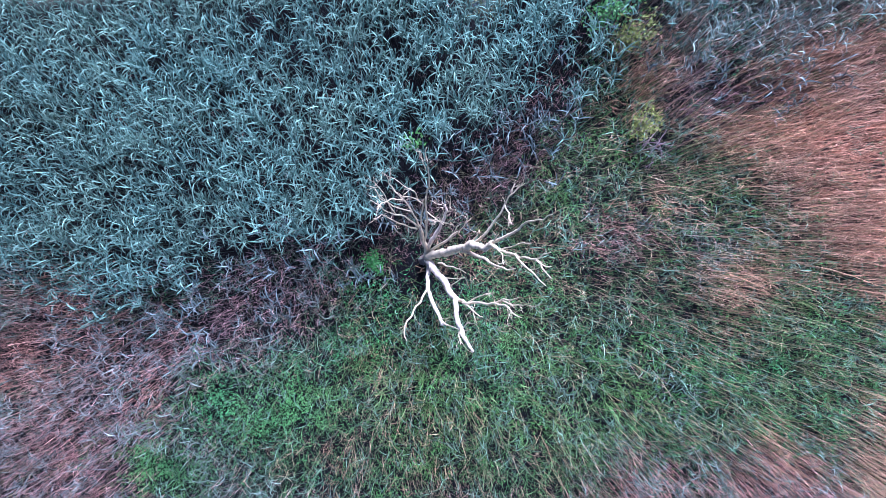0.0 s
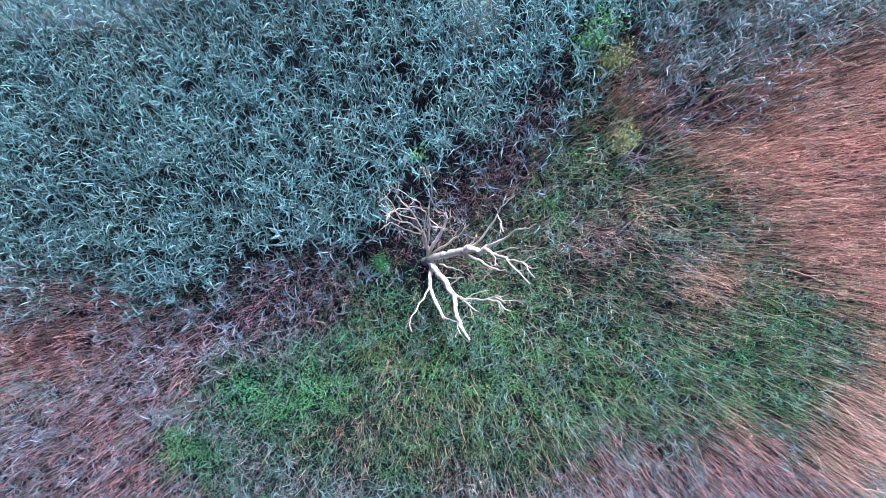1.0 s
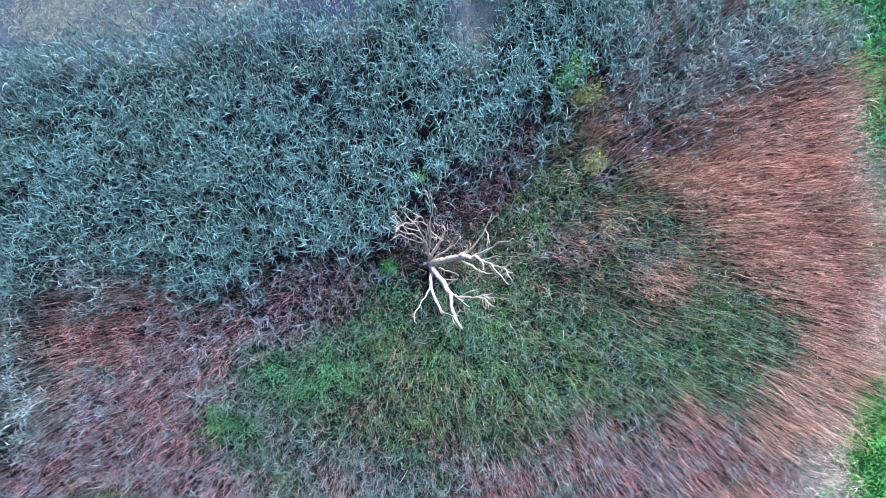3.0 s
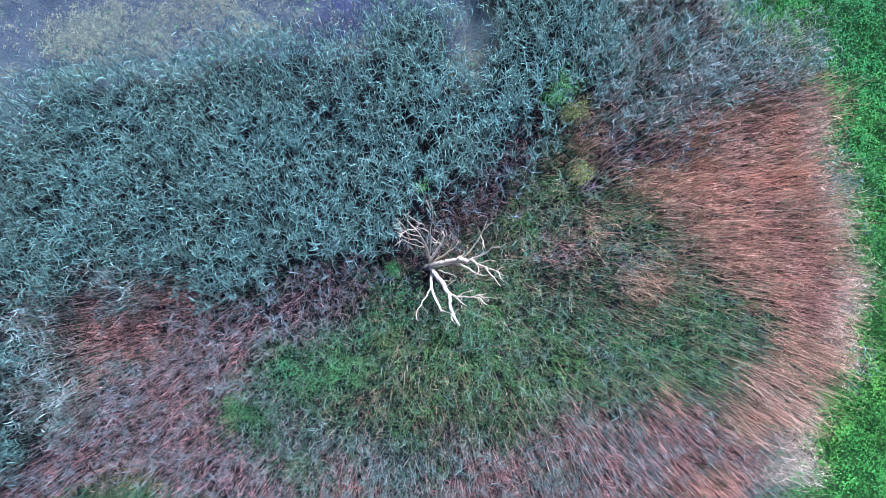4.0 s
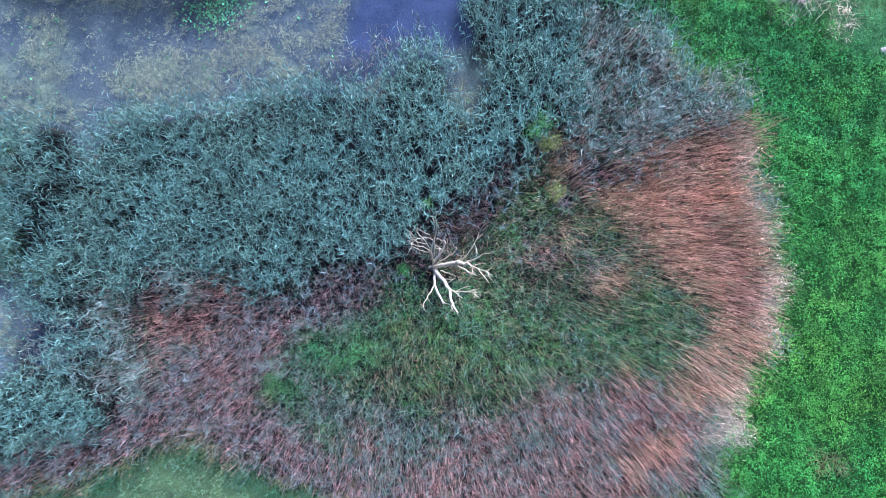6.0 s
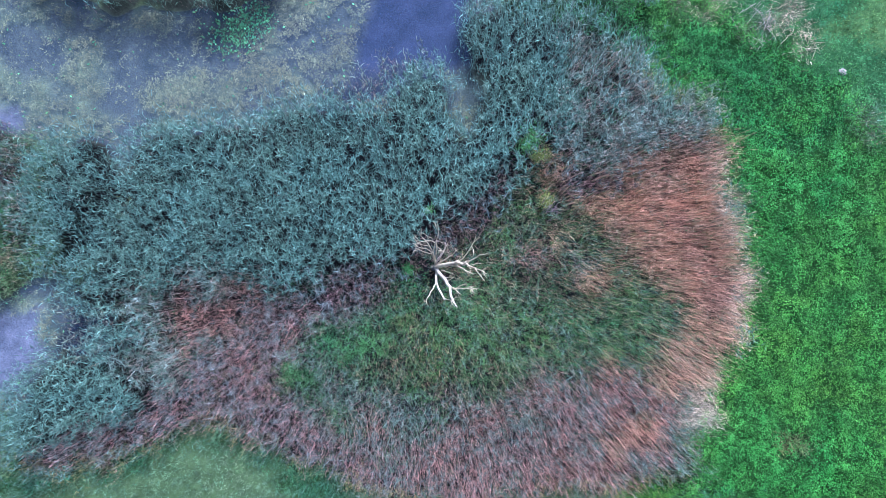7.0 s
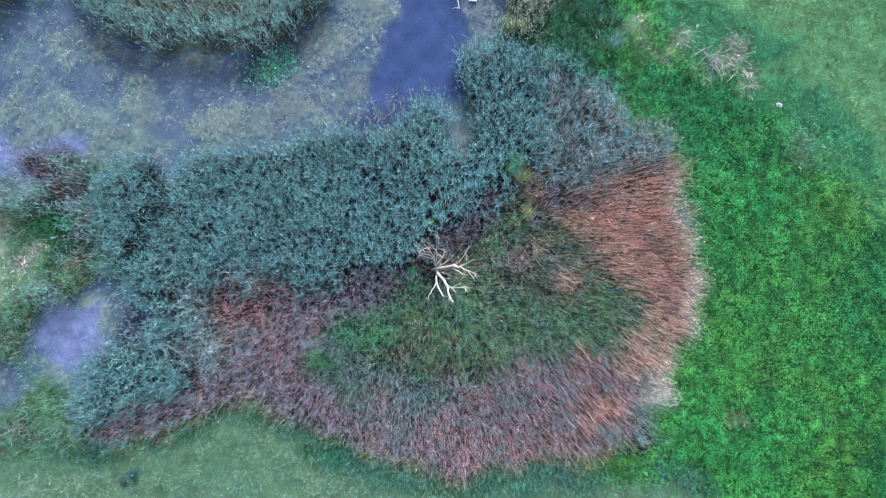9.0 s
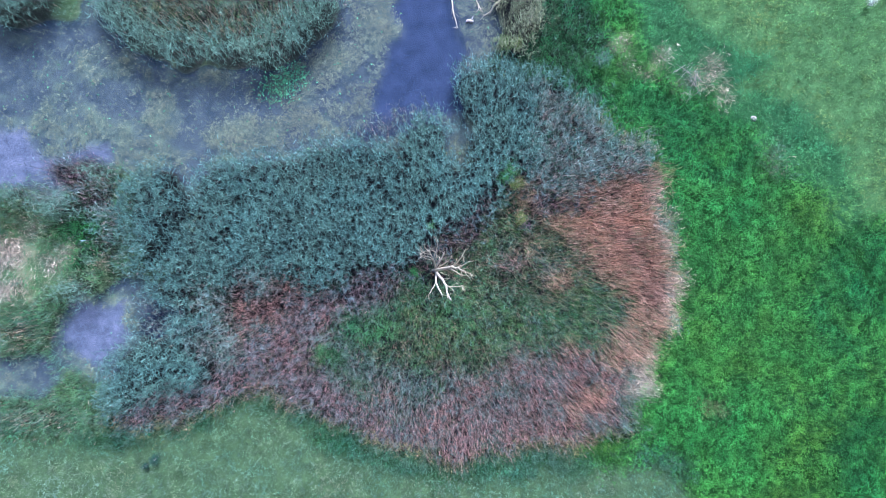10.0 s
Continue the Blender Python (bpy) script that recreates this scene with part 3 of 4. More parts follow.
def dry_stems(dens, table, default, height, seed, name, label, lean=0.28, leaves=3, category="dry reeds", soft=0.3):
    x, y, z = scatter(dens, soft, 0.12, seed)
    n = len(x)
    tall = np.ones(33)
    tall[[MIXED, BORDER]] = 0.5
    tall[[CENTRE, VIVID]] = 0.5
    tall[BRUSH] = 0.4
    tall[DRY_S], tall[DRY_SW], tall[DRY_E] = 0.55, 0.42, 0.8
    tall[[DRY_W, BOG]] = 0.5
    tall[TAN] = 0.62
    tall[ISLE_IN] = 0.8
    hgt = height * (0.85 + 0.25 * value_noise(x, y, 1.4, 30 + seed)) * rng.normal(1, 0.16, n) * tall[z]
    # in the east of the clearing the old stems stand tall and straight
    east = np.where(np.isin(z, (CENTRE, VIVID, TAN)), np.clip((x - 2) / 4, 0, 1), 0)
    hgt = hgt * (1 + 0.9 * east)
    base = np.stack([x, y, np.maximum(ground_z(x, y), -0.4)], 1)
    # the wind has bent them mostly one way, each tuft a little differently
    az = -0.4 + 2.0 * (value_noise(x, y, 1.8, 40 + seed) - 0.5) + rng.normal(0, 0.9, n)
    tilt = np.abs(rng.normal(lean, 0.12, n)) * np.where(np.isin(z, (CENTRE, VIVID, MIXED)), 1.7 - 0.9 * east, 1.0)
    tint = colours(z, table, default, 0.45, x, y, seed, 0.45, 0.3)
    stem = strips(base, az, hgt, rng.uniform(0.006, 0.012, n), np.pi / 2 - tilt * 0.4, np.pi / 2 - tilt * 1.9, 3, tint, rng.normal(0, 0.6, n), tip=0.35)
    m = n * leaves
    f = rng.uniform(0.35, 0.95, m)
    b = rep(base, leaves)
    s = rep(tilt, leaves) * (0.4 + 0.7 * f)
    H, A = rep(hgt, leaves) * f, rep(az, leaves)
    b[:, 0] += np.cos(A) * np.sin(s) * H
    b[:, 1] += np.sin(A) * np.sin(s) * H
    b[:, 2] += np.cos(s) * H
    lt = rep(tint, leaves) * np.exp(rng.normal(0, 0.3, m))[:, None]
    blades = strips(b, A + rng.normal(0, 1.9, m), rng.uniform(0.14, 0.32, m), rng.uniform(0.004, 0.009, m), np.radians(rng.normal(64, 15, m)), np.radians(rng.normal(0, 30, m)), 2, lt, rng.normal(0, 0.7, m))
    return foliage(name, [stem, blades], M_DRY, label, category)


def grasses(dens, table, default, length, width, seed, name, label, category="grass", soft=0.3, clump=0.4, area=(X0, X1, Y0, Y1), blades=4, seg=2):
    x, y, z = scatter(dens, soft, clump, seed, area)
    n = len(x)
    tint = colours(z, table, default, 0.3, x, y, seed) * (0.6 + 0.8 * value_noise(x, y, 0.4, 140 + seed))[:, None]
    tint = tint * (1 + (value_noise(x, y, 3.2, 150 + seed)[:, None] - 0.5) * np.array([0.7, 0.1, 0.2]))
    m = n * blades
    base = rep(np.stack([x, y, ground_z(x, y)], 1), blades)
    base[:, :2] += rng.normal(0, 0.035, (m, 2))
    ln = rng.uniform(length[0], length[1], m) * rep(0.7 + 0.6 * value_noise(x, y, 0.7, 70 + seed), blades)
    bl = strips(base, rng.uniform(0, 2 * np.pi, m), ln, rng.uniform(width[0], width[1], m), np.radians(rng.normal(74, 9, m)), np.radians(rng.normal(5, 30, m)), seg, rep(tint, blades) * np.exp(rng.normal(0, 0.2, m))[:, None], rng.normal(0, 0.5, m))
    return foliage(name, [bl], M_GRASS, label, category)


def herbs(dens, table, default, height, size, seed, name, label, category="herbs", leaves=5, clump=0.35, area=(X0, X1, Y0, Y1)):
    x, y, z = scatter(dens, 0.45, clump, seed, area)
    n = len(x)
    lump = value_noise(x, y, 0.5, 112 + seed)
    hgt = height * (0.15 + 0.4 * value_noise(x, y, 1.3, 110 + seed) + 0.9 * lump * lump) * rng.normal(1, 0.15, n)
    tint = colours(z, table, default, 0.1, x, y, seed) * (0.6 + 0.8 * value_noise(x, y, 0.5, 136 + seed))[:, None] * (0.85 + 0.3 * value_noise(x, y, 3.5, 130 + seed))[:, None]
    tint = tint * (1 + (value_noise(x, y, 4.5, 133 + seed)[:, None] - 0.5) * np.array([0.6, 0.05, -0.45]))
    m = n * leaves
    f = np.tile(np.linspace(0.72, 1.0, leaves), n)
    base = rep(np.stack([x, y, ground_z(x, y)], 1), leaves)
    base[:, :2] += rng.normal(0, 0.09, (m, 2))
    base[:, 2] += rep(hgt, leaves) * f
    az = rep(rng.uniform(0, 2 * np.pi, n), leaves) + np.tile(np.arange(leaves) * 1.65, n)
    ln = rng.uniform(size[0], size[1], m) * (1.25 - 0.55 * f) * rep(np.where(np.isin(z, (CENTRE, VIVID, BRIGHT, MIXED, TAN)), 0.75, 1.0), leaves)
    bl = strips(base, az, ln, ln * rng.uniform(0.28, 0.44, m), np.radians(rng.normal(30, 14, m)), np.radians(rng.normal(-18, 18, m)), 2, rep(tint, leaves) * np.exp(rng.normal(0, 0.22, m))[:, None], rng.normal(0, 0.5, m), tip=0.1, belly=0.5)
    st = strips(np.stack([x, y, ground_z(x, y)], 1), rng.uniform(0, 6.28, n), hgt, np.full(n, 0.01), np.full(n, 1.5), np.full(n, 1.4), 1, tint * 0.6)
    return foliage(name, [st, bl], M_HERB, label, category)


reeds({TEAL: 50, BOG: 8, BANK: 30, GREY: 28, BORDER: 8, ISLE: 48, ISLE_IN: 14}, {TEAL: (0.104, 0.192, 0.156), BOG: (0.16, 0.2, 0.14), BANK: (0.2, 0.23, 0.13), GREY: (0.16, 0.215, 0.185), BORDER: (0.11, 0.15, 0.15), ISLE: (0.14, 0.235, 0.17), ISLE_IN: (0.13, 0.20, 0.14)}, (0.1, 0.2, 0.2), 2.1, 1,
      name="reed_bed", label="dense blue-green common reeds with arching leaves along the pond")
reeds({MIXED: 32, VIVID: 15, CENTRE: 9, TAN: 4, GREY: 28, DRY_S: 22, DRY_W: 6, DRY_SW: 26, BRUSH: 9, DARK: 3, EDGE: 2, BRIGHT: 6}, {MIXED: (0.15, 0.215, 0.185), DRY_S: (0.14, 0.195, 0.175), DRY_SW: (0.165, 0.195, 0.19), DRY_W: (0.15, 0.18, 0.17)}, (0.12, 0.205, 0.145), 1.1, 2, leaves=5,
      name="thin_reeds", label="thin short grey-green reeds standing among dry stems and grass", lean=0.25, leaf=(0.2, 0.38), wide=(0.010, 0.017))
dry_stems({DRY_E: 200, DRY_S: 170, DRY_W: 230, DRY_SW: 140, MIXED: 50, VIVID: 36, CENTRE: 46, TAN: 190, BORDER: 110, GREY: 115, BOG: 34, BANK: 16, ISLE: 6, ISLE_IN: 52, BRUSH: 18, TEAL: 2},
          {DRY_E: (0.465, 0.262, 0.178), DRY_S: (0.37, 0.215, 0.18), DRY_W: (0.37, 0.215, 0.17), DRY_SW: (0.385, 0.225, 0.20), CENTRE: (0.26, 0.185, 0.12), VIVID: (0.31, 0.25, 0.145), MIXED: (0.33, 0.235, 0.20), TAN: (0.415, 0.265, 0.168), BORDER: (0.26, 0.165, 0.16), ISLE_IN: (0.448, 0.314, 0.213), BOG: (0.336, 0.246, 0.168), BANK: (0.40, 0.38, 0.26), GREY: (0.45, 0.355, 0.29)},
          (0.381, 0.258, 0.213), 1.4, 3, "dry_reeds", "dead reddish-brown reed stems leaning together in tufts", lean=0.15, leaves=2, soft=0.36)
dry_stems({PALE: 200, PALE_W: 16, BRUSH: 3}, {}, (0.60, 0.50, 0.37), 0.36, 4, "pale_straw", "flattened pale bleached straw at the edge of the reeds", lean=0.9, leaves=1, category="straw")
grasses({CENTRE: 42, VIVID: 44, ISLE_IN: 45, TAN: 50, BANK: 20, RIM: 90, MIXED: 30, BRIGHT: 26, DRY_W: 14, DRY_SW: 20, DRY_S: 22, DRY_E: 26, BRUSH: 70, EDGE: 90, PALE: 24, DARK: 40, BORDER: 14},
        {CENTRE: (0.060, 0.122, 0.042), VIVID: (0.084, 0.180, 0.054), TAN: (0.13, 0.17, 0.07), RIM: (0.21, 0.215, 0.085), MIXED: (0.06, 0.122, 0.066), BRIGHT: (0.07, 0.17, 0.06), EDGE: (0.06, 0.135, 0.075), BRUSH: (0.10, 0.18, 0.085), DARK: (0.045, 0.10, 0.045), PALE: (0.2, 0.2, 0.12)},
        (0.10, 0.12, 0.07), (0.3, 0.65), (0.009, 0.016), 5, "tall_grass", "tall tangled green marsh grass around the dead tree", blades=4)
# MEADOW herbs lean blue: a hazy cast is put into their tint
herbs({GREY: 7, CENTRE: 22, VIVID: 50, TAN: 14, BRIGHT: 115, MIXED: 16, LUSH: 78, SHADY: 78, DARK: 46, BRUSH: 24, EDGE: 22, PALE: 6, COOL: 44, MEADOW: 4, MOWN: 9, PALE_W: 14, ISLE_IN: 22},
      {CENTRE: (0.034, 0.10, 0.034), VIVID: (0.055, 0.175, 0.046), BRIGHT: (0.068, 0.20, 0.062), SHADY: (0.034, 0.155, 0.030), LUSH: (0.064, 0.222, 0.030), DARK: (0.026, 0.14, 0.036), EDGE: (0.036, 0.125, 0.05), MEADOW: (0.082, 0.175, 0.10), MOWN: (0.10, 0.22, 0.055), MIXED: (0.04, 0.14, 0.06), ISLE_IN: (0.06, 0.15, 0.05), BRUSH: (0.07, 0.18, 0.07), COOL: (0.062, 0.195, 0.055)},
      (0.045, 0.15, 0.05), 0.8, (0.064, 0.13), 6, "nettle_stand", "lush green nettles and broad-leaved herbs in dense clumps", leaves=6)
# MEADOW blades are bluish and pale, with haze put into the colour
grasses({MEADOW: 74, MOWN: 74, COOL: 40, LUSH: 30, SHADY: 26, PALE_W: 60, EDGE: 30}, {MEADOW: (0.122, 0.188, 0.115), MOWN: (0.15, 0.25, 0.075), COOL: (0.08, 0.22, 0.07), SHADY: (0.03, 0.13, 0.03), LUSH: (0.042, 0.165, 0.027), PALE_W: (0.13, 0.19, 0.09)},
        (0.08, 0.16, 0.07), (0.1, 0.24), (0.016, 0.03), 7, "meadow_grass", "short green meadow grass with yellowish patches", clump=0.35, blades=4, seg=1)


def floating_leaves(dens, seed):
    x, y, z = scatter(dens, 0.35, 0.6, seed)
    n = len(x)
    base = np.stack([x, y, np.full(n, WATER_Z + 0.012) + rng.uniform(0, 0.02, n)], 1)
    tint = colours(z, {}, (0.075, 0.21, 0.085), 0.35, x, y, seed)
    ln = rng.uniform(0.06, 0.15, n)
    bl = strips(base, rng.uniform(0, 6.28, n), ln, ln * 0.6, rng.normal(0.12, 0.05, n), rng.normal(-0.05, 0.05, n), 2, tint, rng.normal(0, 0.1, n), tip=0.3, belly=0.5)
    return foliage("floating_leaves", [bl], M_HERB, "raft of small green floating leaves on the pond", "water plants")


# narrow dark runs between the drifts of weed
CHANNELS = [[(-8.4, 10.8), (-6.6, 11.7), (-5.3, 12.5), (-4.2, 12.6)], [(-6.6, 11.7), (-6.1, 12.3), (-5.8, 13.0)], [(-9.7, 7.8), (-7.6, 8.4), (-5.9, 8.8), (-5.3, 9.9), (-3.9, 10.6)], [(-14.3, 7.8), (-12.4, 7.6), (-10.4, 8.0)], [(-7.7, 11.1), (-7.1, 10.1), (-6.2, 9.4)], [(-5.3, 12.5), (-4.9, 13.1), (-4.2, 13.7)], [(-16.7, 8.0), (-15.3, 8.2), (-14.3, 7.8)]]


def from_channels(x, y):
    """How far each place lies from the nearest run of open water."""
    best = np.full(np.shape(x), 99.0)
    for line in CHANNELS:
        for (ax, ay), (bx, by) in zip(line, line[1:]):
            u = np.clip(((x - ax) * (bx - ax) + (y - ay) * (by - ay)) / ((bx - ax) ** 2 + (by - ay) ** 2), 0, 1)
            best = np.minimum(best, np.hypot(x - ax - u * (bx - ax), y - ay - u * (by - ay)))
    return best


def pond_weed(dens, seed):
    """Drifts of submerged weed just under the water."""
    x, y, z = scatter(dens, 0.1, 0.3, seed)
    drift = value_noise(x, y, 2.2, 11) * 0.5 + value_noise(x, y, 0.7, 12) * 0.3 + value_noise(x, y, 0.25, 15) * 0.35
    keep = rng.random(len(x)) < np.clip(5.0 * drift - 2.9 + 1.3 * np.clip((x + 17) / 10, -0.3, 1), 0.08, 1) * np.clip(from_channels(x, y) / 0.25 - 0.6 + 0.6 * value_noise(x, y, 0.4, 16), 0, 1)
    x, y, z = x[keep], y[keep], z[keep]
    n, k = len(x), 5
    tint = colours(z, {}, (0.25, 0.275, 0.13), 0.3, x, y, seed, 0.3)
    base = rep(np.stack([x, y, WATER_Z - rng.uniform(0.03, 0.16, n)], 1), k)
    m = n * k
    base[:, :2] += rng.normal(0, 0.06, (m, 2))
    bl = strips(base, rng.uniform(0, 6.28, m), rng.uniform(0.04, 0.11, m), rng.uniform(0.025, 0.05, m), rng.normal(0.15, 0.1, m), rng.normal(-0.15, 0.1, m), 1, rep(tint, k), rng.normal(0, 0.2, m), tip=0.4)
    return foliage("pond_weed", [bl], M_WEED, "drifts of grey-green weed under the pond surface", "water weed")


pond_weed({SHALLOW: 110, FLOAT: 30}, 9)
floating_leaves({FLOAT: 150, SHALLOW: 1.2}, 10)


# ---- things ----
def tube(points, radii, sides=7, wobble=0.0, seed=0):
    """A tapered, slightly gnarled tube along a smooth line through the points."""
    r = random.Random(seed)
    pts = [Vector(p) for p in points]
    line, rad = [], []
    for i in range(len(pts) - 1):
        p0, p1, p2, p3 = pts[max(i - 1, 0)], pts[i], pts[i + 1], pts[min(i + 2, len(pts) - 1)]
        for k in range(4):
            t = k / 4
            line.append(0.5 * (2 * p1 + (p2 - p0) * t + (2 * p0 - 5 * p1 + 4 * p2 - p3) * t * t + (3 * p1 - p0 - 3 * p2 + p3) * t ** 3))
            rad.append(radii[i] + (radii[i + 1] - radii[i]) * t)
    line.append(pts[-1]), rad.append(radii[-1])
    bm = bmesh.new()
    rings, u = [], None
    for i, (p, w) in enumerate(zip(line, rad)):
        d = (line[min(i + 1, len(line) - 1)] - line[max(i - 1, 0)]).normalized()
        u = d.orthogonal().normalized() if u is None else (u - d * u.dot(d)).normalized()
        s = d.cross(u)
        p = p + Vector((r.uniform(-1, 1), r.uniform(-1, 1), r.uniform(-1, 1))) * wobble * w * (0 < i < len(line) - 1)
        w *= r.uniform(0.95, 1.06)
        rings.append([bm.verts.new(p + (u * math.cos(a) + s * math.sin(a)) * w * r.uniform(0.86, 1.12)) for a in (2 * math.pi * k / sides for k in range(sides))])
    for a, b in zip(rings, rings[1:]):
        for k in range(sides):
            bm.faces.new((a[k], a[(k + 1) % sides], b[(k + 1) % sides], b[k]))
    bm.faces.new(rings[0][::-1]), bm.faces.new(rings[-1])
    for f in bm.faces:
        f.smooth = True
    return bm, line


def part(name, bm, mat, parent, label=""):
    me = bpy.data.meshes.new(name)
    bm.to_mesh(me)
    bm.free()
    me.materials.append(mat)
    ob = new(name, me)
    ob.parent = parent
    return tagged(ob, label) if label else ob


def thing(name, place, label, category, group=""):
    ob = new(name)
    ob.location = place
    return tagged(ob, label, category, group)


def twig(parent, start, way, length, radius, r):
    """One fine crooked dead twig that forks now and then."""
    bm = bmesh.new()

    def shoot(p, way, length, w0, forks):
        n = 7
        step, prev, u = length / n, None, None
        for k in range(n + 1):
            w = w0 * (1 - 0.75 * k / n)
            u = way.orthogonal().normalized() if u is None else (u - way * u.dot(way)).normalized()
            v = way.cross(u)
            ring = [bm.verts.new(p + (u * math.cos(a) + v * math.sin(a)) * w) for a in (0, 2.1, 4.2)]
            if prev:
                for q in range(3):
                    bm.faces.new((prev[q], prev[(q + 1) % 3], ring[(q + 1) % 3], ring[q]))
            prev = ring
            if forks and k in (2, 4, 5) and r.random() < 0.5:
                side = (way + Vector((r.uniform(-1, 1), r.uniform(-1, 1), r.uniform(-0.4, 0.6)))).normalized()
                shoot(p, side, length * r.uniform(0.3, 0.6), w * 0.75, False)
            p = p + way * step
            way = (way + Vector((r.uniform(-1, 1), r.uniform(-1, 1), r.uniform(-0.6, 0.8))) * 0.36).normalized()

    shoot(start, way, length, radius, True)
    return part("twig", bm, M_WOOD, parent)


def twigs(parent, lines, count, length, radius, seed):
    r = random.Random(seed)
    for _ in range(count):
        line = r.choice(lines)
        i = r.randrange(len(line) // 3, len(line) - 1)
        d = (line[i + 1] - line[i]).normalized()
        way = (d * 0.9 + Vector((r.uniform(-1, 1), r.uniform(-1, 1), r.uniform(-0.3, 0.8)))).normalized()
        twig(parent, line[i], way, length * r.uniform(0.5, 1.3), radius, r)


# the dead tree: a short trunk that forks low into bare limbs
ROOT = Vector((-0.35, 0.34, 0.0))
tree = thing("dead_tree", ROOT, "bare bleached dead tree with forked limbs standing in reeds", "tree")


def crook(pts, amount, seed):
    """More bends between the given ones, as old wood grows."""
    r = random.Random(seed)
    out = [pts[0]]
    for a, b in zip(pts, pts[1:]):
        d = (b - a).length
        out.append((a + b) * 0.5 + Vector((r.uniform(-1, 1), r.uniform(-1, 1), r.uniform(-1, 1))) * d * amount)
        out.append(b)
    return out


def bough(name, parent, points, r0, r1, seed, mat=M_WOOD, label=""):
    pts = crook([Vector(p) - ROOT for p in points], 0.06 if name == "branch" else 0.03, seed)
    n = len(pts) - 1
    bm, line = tube(pts, [r0 + (r1 - r0) * (i / n) ** 0.9 for i in range(n + 1)], 9, 0.22, seed)
    return part(name, bm, mat, parent, label), line


trunk, _ = bough("trunk", tree, [(-0.33, 0.47, -0.1), (-0.30, 0.50, 0.4), (-0.25, 0.54, 0.8), (-0.17, 0.60, 1.25)], 0.12, 0.07, 1, M_TRUNK, "short dark brown trunk")
def add_limb(r0, r1, mat, line, seed):
    ob, ln = bough("limb", tree, line, r0, r1, 20 + seed, mat, "bleached cream bare limb" if mat is M_WOOD else "grey barked bare limb")
    return ob, [ln[len(ln) // 2:]], seed


def add_branch(limb, radius, line):
    ob, lines, seed = limb
    _, ln = bough("branch", ob, line, radius, 0.006, 100 * seed + len(lines) - 1, M_WOOD)
    lines.append(ln)


def add_twigs(limb, count):
    ob, lines, seed = limb
    twigs(ob, lines, count, 0.34, 0.0065, seed)


# the thick eastern limb and its forks
bough_east = add_limb(0.092, 0.05, M_WOOD, [(-0.17, 0.59, 1.2), (0.08, 0.68, 1.7), (0.39, 0.74, 2.4), (0.64, 0.78, 3.0), (0.77, 0.86, 3.4), (0.88, 0.82, 3.7), (0.99, 0.77, 4.0), (1.11, 0.87, 4.3)], 0)
add_branch(bough_east, 0.031, [(1.11, 0.87, 4.3), (1.26, 0.94, 4.6), (1.40, 1.02, 4.9), (1.53, 1.14, 5.2), (1.65, 1.18, 5.6), (1.75, 1.18, 5.9), (1.83, 1.24, 6.2)])
add_branch(bough_east, 0.031, [(1.06, 0.84, 4.2), (1.17, 0.76, 4.5), (1.32, 0.69, 4.8), (1.48, 0.61, 5.2), (1.63, 0.59, 5.7), (1.73, 0.67, 6.0), (1.80, 0.70, 6.2)])
add_branch(bough_east, 0.017, [(1.66, 0.58, 5.7), (1.71, 0.47, 6.0), (1.79, 0.33, 6.3)])
add_branch(bough_east, 0.017, [(1.43, 0.62, 5.2), (1.54, 0.46, 5.6), (1.63, 0.34, 6.0), (1.71, 0.23, 6.3)])
add_branch(bough_east, 0.013, [(1.66, 0.58, 5.8), (1.73, 0.51, 6.0), (1.81, 0.49, 6.2)])
add_branch(bough_east, 0.039, [(0.60, 0.72, 2.9), (0.89, 0.62, 3.3), (1.08, 0.52, 3.7), (1.26, 0.43, 4.0), (1.37, 0.39, 4.2), (1.50, 0.42, 4.4)])
add_branch(bough_east, 0.029, [(0.80, 0.86, 3.4), (0.93, 0.96, 3.6), (1.10, 1.16, 3.9), (1.21, 1.33, 4.1), (1.32, 1.54, 4.3), (1.37, 1.66, 4.5), (1.52, 1.80, 4.7), (1.62, 1.86, 4.8)])
add_branch(bough_east, 0.014, [(1.32, 1.54, 4.3), (1.38, 1.37, 4.5), (1.41, 1.16, 4.7)])
add_branch(bough_east, 0.013, [(1.42, 1.69, 4.5), (1.43, 1.81, 4.7), (1.45, 1.90, 4.8)])
add_branch(bough_east, 0.029, [(0.70, 0.77, 3.2), (0.80, 0.94, 3.4), (0.90, 1.11, 3.6)])
add_branch(bough_east, 0.022, [(1.06, 0.87, 4.2), (1.14, 0.91, 4.4), (1.19, 1.01, 4.6)])
add_branch(bough_east, 0.015, [(1.11, 0.85, 4.3), (1.21, 0.75, 4.6), (1.38, 0.79, 4.9), (1.53, 0.85, 5.2), (1.63, 0.84, 5.4)])
add_branch(bough_east, 0.012, [(1.17, 0.76, 4.5), (1.24, 0.65, 4.8), (1.24, 0.50, 5.0)])
add_twigs(bough_east, 18)
# the long southern limb
bough_south = add_limb(0.082, 0.02, M_BARK, [(-0.19, 0.52, 1.0), (0.01, 0.30, 1.6), (0.21, 0.12, 2.3), (0.33, -0.05, 2.9), (0.45, -0.18, 3.5), (0.47, -0.31, 4.0), (0.51, -0.53, 4.7), (0.56, -0.63, 5.1), (0.64, -0.73, 5.4), (0.71, -0.80, 5.7)], 1)
add_branch(bough_south, 0.036, [(0.37, -0.07, 3.0), (0.52, -0.19, 3.6), (0.65, -0.23, 3.9), (0.89, -0.18, 4.4), (1.10, -0.15, 4.8), (1.23, -0.07, 5.0), (1.33, -0.06, 5.3), (1.43, 0.00, 5.5)])
